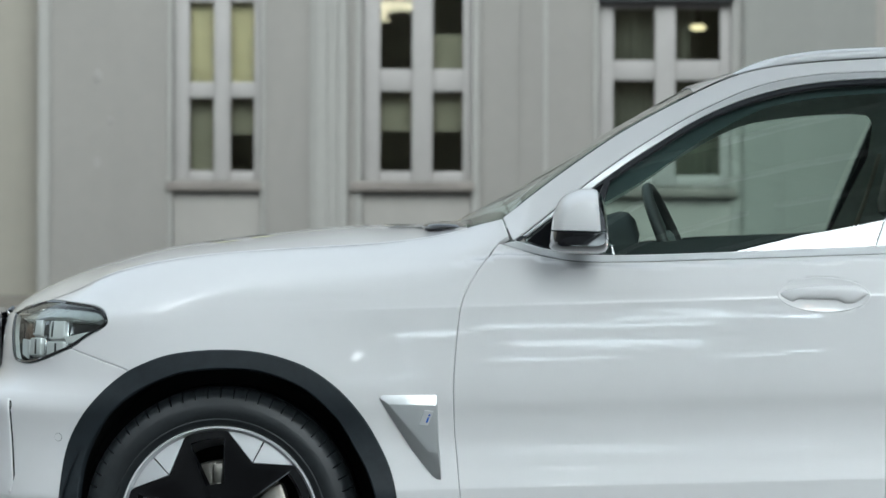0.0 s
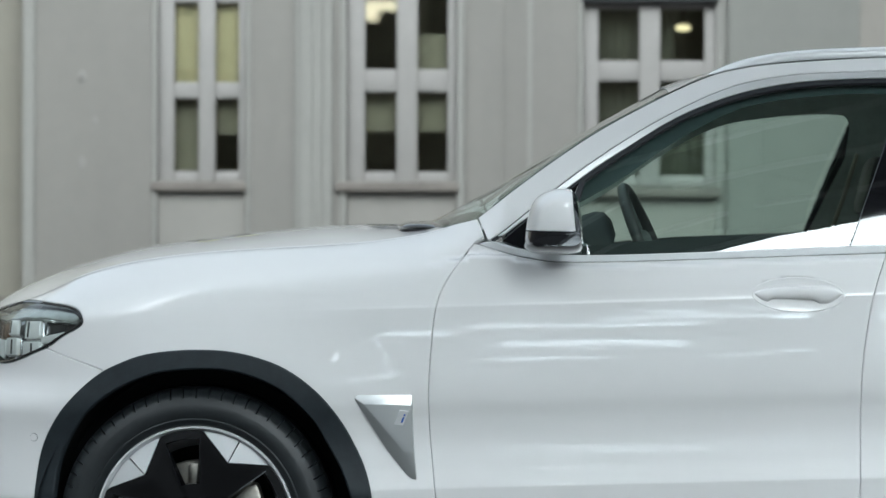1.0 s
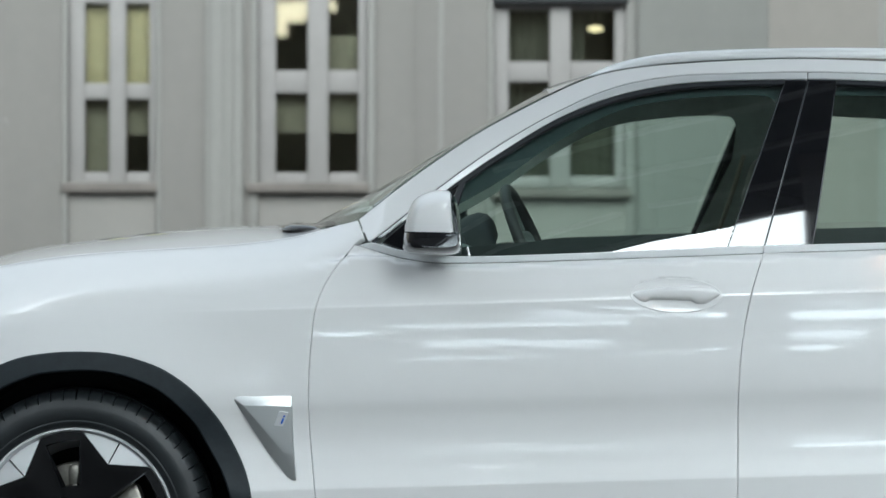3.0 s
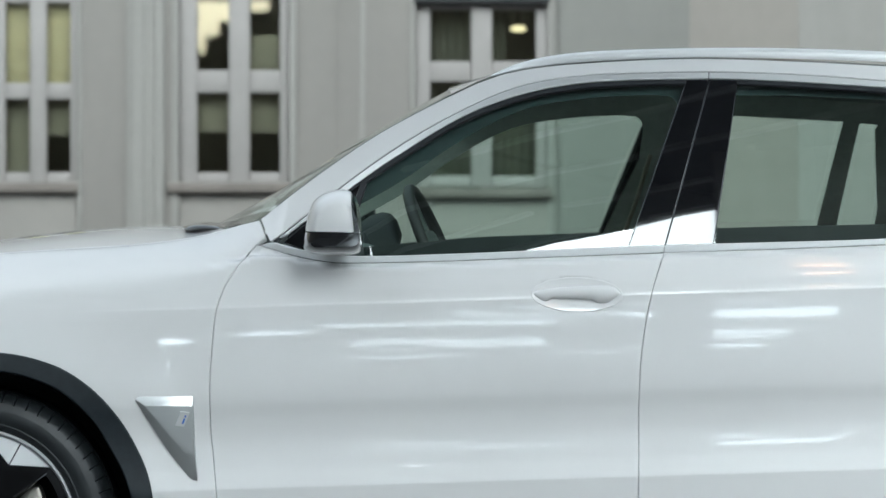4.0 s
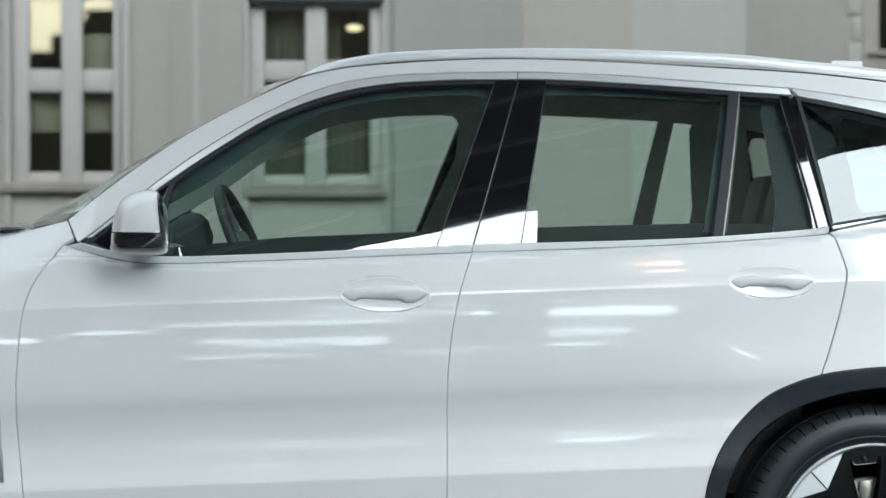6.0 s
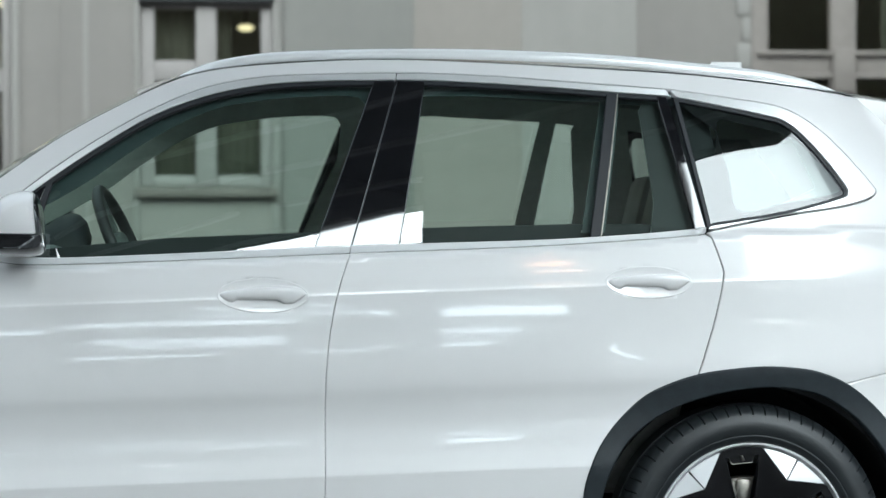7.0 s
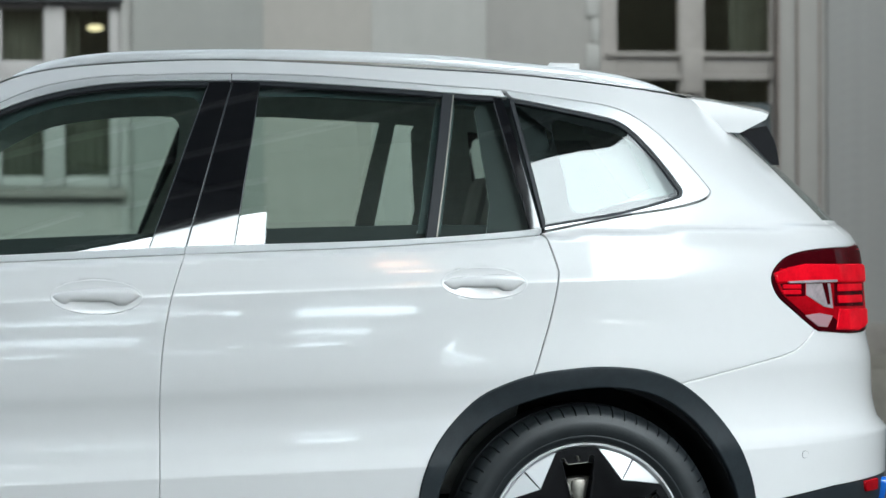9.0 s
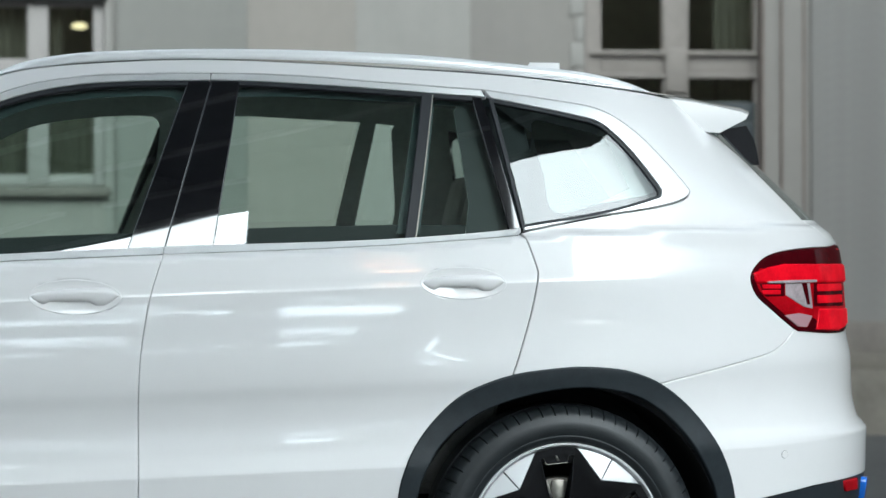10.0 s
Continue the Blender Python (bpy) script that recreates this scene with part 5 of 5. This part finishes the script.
    # pale strip that stands for the glare line below the band
    sheet("clear_strip", [(3.425, 1.0615), (3.50, 1.0645), (3.60, 1.0655), (3.60, 1.0605), (3.50, 1.0590), (3.43, 1.0585)], LAMP_CLEAR, tl, 0.0135, 0.02, 0.006, S, rnd=0.001)
    sheet("bar_field", [(3.597, 1.059), (3.745, 1.057), (3.745, 0.991), (3.596, 0.994)], RED_DARK, tl, 0.0065, 0.02, 0.004, S, rnd=0.001)
    for z0, z1 in ((1.036, 1.053), (1.003, 1.021)):
        sheet("light_bar", [(3.610, z0), (3.726, z0), (3.726, z1), (3.610, z1)], RED_BRIGHT, tl, 0.011, 0.02, 0.006, S, rnd=0.002)
    sheet("left_field", [(3.403, 1.056), (3.487, 1.057), (3.487, 1.023), (3.424, 1.022)], RED_DARK, tl, 0.0065, 0.02, 0.004, S, rnd=0.001)
    for z0, z1 in ((1.044, 1.052), (1.029, 1.037)):
        sheet("left_bar", [(3.412, z0), (3.470, z0), (3.470, z1), (3.412, z1)], RED_BRIGHT, tl, 0.010, 0.02, 0.005, S, rnd=0.002)
    sheet("lower_band", [(3.604, 0.932), (3.702, 0.926), (3.765, 0.94), (3.768, 0.978), (3.618, 0.982)], RED_BRIGHT, tl, 0.011, 0.02, 0.008, S, rnd=0.004)
    sheet("lower_dark", [(3.568, 0.931), (3.600, 0.929), (3.612, 0.950), (3.590, 0.962)], RED_DARK, tl, 0.0068, 0.02, 0.004, S, rnd=0.001)
    sheet("rear_reflector", [(3.730, 0.472), (3.722, 0.497), (3.782, 0.499), (3.784, 0.471)], RED_LENS, car, 0.004, 0.02, 0.01, S, label="small red bumper reflector")
    sheet("blue_strip", [(3.822, 0.494), (3.836, 0.494), (3.834, 0.38), (3.820, 0.38)], BLUE, car, 0.012, 0.02, 0.02, S, label="bright blue bumper accent")
    sheet("air_blade", [(-0.601, 0.676), (-0.592, 0.677), (-0.574, 0.470), (-0.581, 0.432), (-0.588, 0.440)], PAINT, car, 0.006, 0.02, 0.02, S, label="white blade beside the bumper slit")
    sheet("air_curtain", [(-0.5915, 0.674), (-0.5865, 0.675), (-0.5685, 0.478), (-0.573, 0.462)], BLACK_GLOSS, car, 0.0012, 0.02, 0.02, S, label="black slit in the front bumper")

# kidney grille
for side in (-1, 1):
    grille = new("grille")
    grille.parent = car
    tagged(grille, "black kidney grille with upright slats")
    ring = [(0.05, 0.69), (0.05, 0.87), (0.10, 0.892), (0.28, 0.888), (0.34, 0.86), (0.36, 0.78), (0.32, 0.69), (0.22, 0.665), (0.10, 0.665)]
    pts = [(-0.755 + 0.35 * y * y, side * y, z) for y, z in spline(ring, 4, True)]
    part("surround", tube(pts, 0.013, 8, True), BLACK_GLOSS, grille)
    for k in range(8):
        y = 0.075 + 0.035 * k
        part("slat", tube([(-0.747 + 0.35 * y * y, side * y, 0.67), (-0.747 + 0.35 * y * y, side * y, 0.875)], 0.006, 6), BLACK_GLOSS, grille)

# cowl and wiper, under the rear lip of the bonnet
bm = bmesh.new()
block(bm, 0.46, 0.72, -0.60, 0.60, 1.06, 1.105, 0.015)
part("cowl", bm, CLADDING, car, "black plastic scuttle panel")
# black solid in place of the shaded opening at the bonnet's rear
bm = bmesh.new()
bmesh.ops.create_uvsphere(bm, u_segments=28, v_segments=14, radius=1.0, matrix=Matrix.Translation((0.560, -0.58, 1.163)) @ Matrix.Diagonal((0.062, 0.13, 0.016, 1)))
part("scuttle_grille", bm, BLACK_GLOSS, car, "black oval standing for the dark gap behind the bonnet")
part("wiper", tube([(0.56, -0.52, 1.150), (0.60, -0.30, 1.176), (0.60, 0.15, 1.180)], 0.008, 8), SEAL, car, "black wiper arm")


# ---- the cabin ----
def lining(x, z):
    return body(x, z) - 0.05


def lining_out(x, z):
    return body(x, z) - 0.042


for side in (-1, 1):
    S = (side,)
    low_front = spline([(0.80, 1.130), (1.071, 1.281), (1.239, 1.400), (1.417, 1.496), (1.595, 1.531), (1.75, 1.543), (1.80, 1.541)], 4)
    band = cut(s_apillar, 0.76, 3.16)
    for skin, mat, surf_in, word in (("lining", PILLAR_LINING, lining, "grey"), ("frame", DOOR_BLACK, lining_out, "black")):
        sheet("cant_" + skin, band + [(3.16, 1.49), (2.95, 1.495), (2.70, 1.52), (2.48, 1.536), (2.13, 1.548)] + list(reversed(low_front)), mat, car, 0, 0.04, 0, S, surf_in, word + " roof frame trim")
        sheet("pillar_" + skin, [(1.80, 1.545), (1.99, 1.552), (1.922, 1.14), (1.90, 1.10), (1.70, 1.08), (1.726, 1.174), (1.830, 1.409), (1.838, 1.500), (1.836, 1.519), (1.826, 1.534), (1.812, 1.542)], mat, car, 0, 0.04, 0, S, surf_in, "dark door pillar lining")
        sheet("divider_" + skin, [(2.476, 1.545), (2.527, 1.540), (2.472, 1.18), (2.409, 1.18)], mat, car, 0, 0.04, 0, S, surf_in)
        sheet("rear_pillar_" + skin, [(2.56, 1.54), (2.76, 1.52), (2.80, 1.30), (2.82, 1.15), (2.590, 1.15), (2.606, 1.26), (2.580, 1.49), (2.577, 1.512), (2.586, 1.528), (2.572, 1.537)], mat if skin == "lining" else CARD, car, 0, 0.04, 0, S, surf_in)
    sheet("tail_lining", [(2.95, 1.50), (3.14, 1.50), (3.30, 1.30), (3.30, 1.15), (2.80, 1.15), (2.80, 1.22), (2.92, 1.25), (3.05, 1.31), (3.0, 1.43)], ROOF_LINING, car, 0, 0.04, 0, S, lining)
    sheet("door_card", [(0.86, 1.105), (1.3, 1.150), (1.70, 1.172), (2.09, 1.192), (2.41, 1.204), (2.72, 1.205), (2.72, 0.90), (2.40, 0.70), (2.36, 0.45), (0.70, 0.45), (0.70, 1.05)], CARD, car, 0, 0.04, 0, S, lambda x, z: body(x, waist_f(x) + 0.05) - 0.045, "dark door trim")
    # seat belt
    part("seat_belt", tube([(1.860, side * 0.63, 1.42), (1.820, side * 0.64, 1.28), (1.76, side * 0.66, 1.10), (1.74, side * 0.66, 0.80)], 0.007, 6), BELT, car, "beige-grey seat belt webbing")

st = []
for i in range(30):
    x = 1.23 + (3.15 - 1.23) * i / 29
    ez = along(s_apillar, x) - 0.03
    st.append((x, body(x, ez) - 0.05, ez, x, max(roof_mid(x), ez + 0.004) - 0.045))
loft("headliner", st, ROOF_LINING, "grey roof lining")
bm = bmesh.new()
secs = []
for y in (-0.74, -0.70, -0.3, 0.3, 0.70, 0.74):
    e = 0.02 if abs(y) > 0.72 else 0
    hump = 0.018 if y < 0 and abs(y) < 0.6 else 0
    secs.append([(0.62, y, 1.08 - e), (0.80, y, 1.118 - e), (1.00, y, 1.122 + hump - e), (1.07, y, 1.10 + hump - e), (1.10, y, 1.02), (1.06, y, 0.85), (0.70, y, 0.80)])
solid("dashboard", secs, CABIN, car, "dark soft dashboard")
part("centre_screen", block(bmesh.new(), 1.055, 1.07, -0.10, 0.16, 1.085, 1.135, 0.004), SEAL, car, "black screen on the dashboard")
secs = []
for x, h in ((0.90, 0.03), (0.95, 0.070), (0.99, 0.100), (1.025, 0.112), (1.05, 0.108), (1.07, 0.088), (1.082, 0.05)):
    secs.append([(x + 0.012 * math.sin(q), -0.37 + 0.175 * math.cos(q), 1.105 + (h if math.sin(q) > 0 else 0.03) * math.sin(q)) for q in [2 * math.pi * k / 24 for k in range(24)]])
solid("instrument_hood", secs, CARD, car, "black hooded instrument binnacle on the dashboard")
steer = new("steering_wheel")
steer.parent = car
steer.matrix_local = pose(1.190, -0.37, 1.112, 0, 66, 0) @ pose(0, 0, 0, 7, 0, 0)
part("wheel_ring", tube([(0.185 * math.cos(2 * math.pi * k / 40), 0.185 * math.sin(2 * math.pi * k / 40), 0) for k in range(40)], 0.016, 10, True), SEAT, steer)
part("wheel_boss", block(bmesh.new(), -0.06, 0.06, -0.075, 0.075, -0.03, 0.012, 0.02), CABIN, steer)
for a in (0, 90, 180):
    part("wheel_spoke", block(bmesh.new(), -0.015, 0.015, 0.06, 0.18, -0.012, 0.004, 0.004, Matrix.Rotation(radians(a + 90), 4, "Z")), CABIN, steer)
tagged(steer, "black leather steering wheel")


def car_seat(x, y, w, z_head, rake, name="front_seat", leather=SEAT):
    root = new(name)
    root.parent = car
    root.location = (x, y, 0.30)
    tagged(root, "grey leather car seat with headrest" if leather is SEAT_GREY else "black leather car seat with headrest")
    part("cushion", block(bmesh.new(), -0.50, 0.06, -w / 2, w / 2, 0.16, 0.38, 0.06), leather, root)
    m = Matrix.Rotation(radians(rake), 4, "Y")
    top = z_head - 0.20 - 0.30
    part("backrest", block(bmesh.new(), -0.06, 0.08, -w / 2, w / 2, 0.25, top, 0.05, m), leather, root)
    part("headrest", block(bmesh.new(), -0.055, 0.055, -0.13, 0.13, top + 0.01, z_head - 0.30, 0.035, m), leather, root)
    for k in (-0.06, 0.06):
        part("headrest_post", tube([m @ Vector((0.01, k, top - 0.04)), m @ Vector((0.01, k, top + 0.05))], 0.006, 8), STEEL, root)
    return root


for y in (-0.37, 0.37):
    car_seat(1.67, y, 0.50, 1.43, 13)
for y in (-0.40, 0.0, 0.40):
    car_seat(2.56, y, 0.38, 1.385, 13, "rear_seat", SEAT_GREY)

# ---- unseen canopy steelwork and opposite buildings, added for the reflections ----
for k in range(9):
    x = 0.5 + 3.2 * k
    beam = box("canopy_beam", x - 0.07, x + 0.07, 0.05, 3.65, 5.02, 5.196, CANOPY_JOIST, None, 0.01)
    beam.matrix_world = CANOPY_M
    tagged(beam, "grey steel beam of the unseen canopy", "beam", "canopy beams", "structure")
for m, x0, x1 in ((CANOPY_M, 0.02, 25.8), (CANOPY_LEFT, -4.58, 0.0)):
    for y in (0.35, 1.1, 1.9, 2.6, 3.3):
        purlin = box("canopy_purlin", x0, x1, y - 0.03, y + 0.03, 4.90, 5.016, CANOPY_BEAM, None, 0.005)
        purlin.matrix_world = m
        tagged(purlin, "thin grey steel purlin under the unseen canopy", "purlin", "canopy purlins", "structure")

# unseen block, added so the car side reflects a grey mass
tagged(box("tower", 3.13, 5.5, -20, -14, -1.0, 9.0, TOWER_WALL, None, 0.03), "tall grey unseen tower added for reflections in the car side", "building", kind="structure")
# strip lamps out of view, set where the two warm door streaks reflect
for x0, x1, z in ((3.72, 4.13, 8.02), (3.80, 4.18, 7.42)):
    lamp = new("strip_lamp")
    lamp.location = ((x0 + x1) / 2, -14.0, z)
    tagged(lamp, "warm unseen strip lamp placed for a warm streak on the door", "lamp", "tower lamps")
    part("lamp_body", block(bmesh.new(), x0 - (x0 + x1) / 2 - 0.02, x1 - (x0 + x1) / 2 + 0.02, 0.002, 0.06, -0.12, 0.12, 0.01), CANOPY_BEAM, lamp)
    part("lamp_tube", block(bmesh.new(), x0 - (x0 + x1) / 2, x1 - (x0 + x1) / 2, 0.062, 0.11, -0.08, 0.08, 0.02), STRIP_GLOW, lamp)

# glowing panels added out of view to draw the rear door streaks
for x0, x1, z0, z1 in ((3.15, 4.03, 1.30, 1.46), (3.15, 3.50, 0.68, 0.80), (3.15, 3.70, 0.99, 1.05)):
    lamp = new("wall_lamp")
    lamp.location = ((x0 + x1) / 2, -14.0, z0)
    tagged(lamp, "unseen white glowing panel added for streaks on the rear door", "lamp", "tower lamps")
    part("lamp_body", block(bmesh.new(), (x0 - x1) / 2, (x1 - x0) / 2, 0.002, 0.05, 0, z1 - z0, 0.005), CANOPY_BEAM, lamp)
    part("diffuser", block(bmesh.new(), (x0 - x1) / 2, (x1 - x0) / 2, 0.052, 0.09, 0, z1 - z0, 0.015), REAR_STREAK_GLOW, lamp)

# an unseen open shed along the far side of the yard, added for reflections: stepped fascia on posts, with rails across
# the openings
for i, (x0, x1, z1) in enumerate(((-40, -9.0, 4.2), (-9.0, -6.2, 4.6), (-6.2, -3.4, 4.4), (-3.4, -2.2, 5.6), (-2.2, -1.1, 4.9), (-1.1, 1.4, 5.2), (1.4, 4.6, 5.5), (4.6, 9.0, 5.3), (9.0, 22.0, 7.6), (22.0, 40, 5.2))):
    tagged(box("shed_fascia", x0 + 0.01, x1 - 0.01, -33, -32, 4.4 if x0 == 9.0 else 2.7, z1, SHED, None, 0.02), "dark boarded fascia of an unseen stepped shed added for reflections", "fascia", "shed fascias", "structure")
tagged(box("shed_back", -40, 40, -38.2, -38.0, -1.0, 3.1, SHED, None, 0.02), "dark back wall of the unseen shed", "wall", kind="structure")
rng = random.Random(5)
x = -30.0
while x < 34:
    w = rng.uniform(0.25, 0.9)
    tagged(box("shed_post", x, x + w, -32.9, -32.1, -1.0, 2.697, SHED, None, 0.02), "dark post of the unseen shed", "post", "shed posts", "structure")
    x += w + rng.uniform(1.6, 4.2)
for k in range(26):
    x = rng.uniform(-16, 16)
    z = rng.choice((0.75, 1.15, 1.5, 1.85, 2.2)) + rng.uniform(-0.08, 0.08)
    tagged(box("shed_rail", x, x + rng.uniform(2.5, 7.0), -33.6 + 0.02 * k, -33.585 + 0.02 * k, z, z + rng.uniform(0.10, 0.28), SHED, None, 0.005), "dark horizontal board of the unseen shed", "rail", "shed rails", "structure")
# an unseen raised hall behind the shed, in blocks with narrow gaps, added to darken reflections
for x0, x1, z0, z1 in ((-2.4, 0.1, 3.2, 25.0), (0.7, 2.6, 3.0, 25.2), (3.5, 6.3, 3.3, 25.1), (6.7, 9.5, 3.1, 18), (0.1, 0.7, 11.5, 25.1), (0.1, 0.7, 4.6, 6.6), (0.1, 0.7, 7.9, 8.6), (2.6, 3.5, 11.0, 25.1), (2.6, 3.5, 4.2, 6.997), (2.6, 3.5, 7.0, 9.4), (6.3, 6.7, 3.1, 17.8), (10.2, 14.0, 4.4, 14), (14.003, 30.0, 4.4, 12.5)):
    tagged(box("hall", x0, x1, -46, -40, z0, z1, SHED, None, 0.02), "dark raised unseen block added to darken the paint reflections", "building", "hall blocks", "structure")
# more unseen blocks; their gaps and steps shape the reflected sky
for x0, x1, z0, z1 in ((-34.0, -6.3, 4.3, 24.6), (-6.297, -2.9, 7.1, 24.6), (-2.897, -2.41, 4.3, 24.6), (-6.297, -5.6, 4.3, 5.2), (-5.597, -4.4, 4.3, 5.5), (-4.397, -3.6, 4.3, 5.9), (-3.597, -2.9, 4.3, 6.5)):
    tagged(box("hall_wing", x0, x1, -45, -40.5, z0, z1, TOWER_WALL if z1 > 20 else SHED, None, 0.02), "raised unseen block added to cut sky from the reflections", "building", "hall blocks", kind="structure")
for x in (-26.0, -12.0, -7.0):
    tagged(box("hall_leg", x, x + 0.4, -44, -42, -1.0, 4.297, SHED, None, 0.02), "concrete leg under the unseen hall", "post", "hall legs", "structure")
for x in (9.6, 21.5):
    tagged(box("shed_post", x, x + 0.4, -32.9, -32.1, 2.7, 4.397, SHED, None, 0.02), "dark post of the unseen shed", "post", "shed posts", "structure")
for x in (16.0, 28.0):
    tagged(box("hall_leg", x, x + 0.4, -44, -42, -1.0, 4.397, SHED, None, 0.02), "concrete leg under the unseen hall", "post", "hall legs", "structure")
for x in (-2.2, 2.0, 5.8, 9.0):
    tagged(box("hall_leg", x, x + 0.3, -44, -42, -1.0, 2.99, SHED, None, 0.02), "concrete leg under the unseen hall", "post", "hall legs", "structure")
# unseen glowing panels on the shed front and hanging in its openings, added for paint streaks
for x0, x1, z0, z1 in ((-0.45, 2.68, 1.68, 1.84), (0.0, 2.54, 0.98, 1.12), (-0.28, 1.67, 0.25, 0.45), (2.56, 3.69, 0.22, 0.36), (3.72, 5.34, 0.50, 0.75), (3.65, 6.4, 1.85, 2.15), (1.34, 3.60, 2.0, 2.12), (-5.0, -2.2, 1.1, 1.4), (-4.0, -2.6, 0.5, 0.7), (7.0, 10.0, 1.0, 1.3), (8.0, 12.0, 1.7, 1.9), (-1.6, -0.7, 1.4, 1.6)):
    z0, z1 = z0 + 0.25 * (z1 - z0), z1 - 0.25 * (z1 - z0)
    xm, half = (x0 + x1) / 2, (x1 - x0) / 2
    lamp = new("shed_lamp")
    lamp.location = (xm, -32.0, z0)
    tagged(lamp, "unseen white glowing panel added for streaks in the paint", "lamp", "shed lamps")
    part("diffuser", block(bmesh.new(), -half, half, 0.062, 0.16, 0, z1 - z0, 0.03), STREAK_GLOW, lamp)
    part("lamp_body", block(bmesh.new(), -half, half, 0.004, 0.06, 0, z1 - z0, 0.005), SHED, lamp)
    if z1 < 2.7:
        for k in (-0.7, 0.7):
            part("hanger", tube([(k * half, 0.03, z1 - z0), (k * half, 0.03, 2.75 - z0), (k * half, 0.0, 2.75 - z0)], 0.012, 6), SHED, lamp)
# walls out of view, added to shade the nose and the tail
tagged(box("side_house", -15.0, -14.0, -29.0, 9.3, -1.0, 11.0, PLASTER, None, 0.02), "unseen plastered wall added to hold back light from the side", "building", kind="structure")
tagged(box("side_house", 15.0, 16.0, -29.0, 5.0, -1.0, 7.0, PLASTER, None, 0.02), "unseen plastered wall added to hold back light from the side", "building", kind="structure")
# low wall out of view, added to close the reflected yard
tagged(box("yard_wall", -40, 40, -30.2, -30.0, -1.0, 0.12, PLINTH, None, 0.02), "low unseen stone wall along the yard", "wall", kind="structure")

# inside the windows: blinds and a lit ceiling lamp
for x0, x1, z0, z1 in ((-1.48, -1.30, 1.52, 2.02), (-1.48, -1.30, 2.08, 2.62), (-1.22, -1.05, 2.08, 2.62), (-1.22, -1.05, 1.78, 2.02), (-0.30, -0.08, 1.80, 2.06), (0.03, 0.24, 1.80, 2.06), (0.03, 0.24, 2.06, 2.40)):
    tagged(box("roller_blind", x0, x1, 9.236 if z0 > 2.07 else 9.28, 9.246 if z0 > 2.07 else 9.29, z0, z1, BLIND_PALE if z0 > 2.07 else BLIND, None, 0.002), "cream blind lowered behind the pane" if z0 > 2.07 else "grey roller blind half lowered behind the pane", "blind", "window blinds")
# curtains added to lighten panes where the room's own light is missing
for x0, x1, z0, z1, y in ((1.12, 1.43, 1.50, 2.56, 9.30), (1.50, 1.62, 1.50, 2.56, 9.32), (5.64, 5.88, 0.95, 2.92, 9.02), (1.50, 1.83, 1.50, 2.12, 9.30)):
    bm = bmesh.new()
    n = max(6, int((x1 - x0) / 0.02))
    ribs = [[bm.verts.new((x0 + (x1 - x0) * i / n, y + 0.008 * math.sin(2.4 * i), z)) for z in (z0, z1)] for i in range(n + 1)]
    for a, b in zip(ribs[:-1], ribs[1:]):
        bm.faces.new((a[0], b[0], b[1], a[1]))
    bmesh.ops.solidify(bm, geom=bm.faces[:], thickness=0.002)
    tagged(part("net_curtain", bm, CURTAIN), "dim grey net curtain added behind the pane to lift its tone", "curtain", "window curtains")
room_lamp = new("room_lamp")
room_lamp.location = (1.74, 11.0, 2.57)
tagged(room_lamp, "round lit ceiling lamp inside a room", "lamp")
bm = bmesh.new()
bmesh.ops.create_uvsphere(bm, u_segments=24, v_segments=12, radius=0.045, matrix=Matrix.Diagonal((1.2, 1.2, 0.5, 1)))
part("lamp_shade", bm, LAMP_GLOW, room_lamp)
part("lamp_rod", tube([(0, 0, 0.03), (0, 0, 0.45)], 0.01, 8), SHUTTER, room_lamp)

# painted brick courses on the grey wall
grey_wall = [o for o in bpy.data.objects if o.name == "wall_16"][0]
bm = block(bmesh.new(), 0, 1.9, -0.0010, 0.02, 0, 0.0672)
course_mesh = None
for k in range(36):
    if course_mesh is None:
        ob = part("course", bm, PLASTER_GREY, grey_wall)
        course_mesh = ob.data
    else:
        ob = new("course", course_mesh)
        ob.parent = grey_wall
    ob.location = (6.19, 8.69, 0.615 + 0.0685 * k)
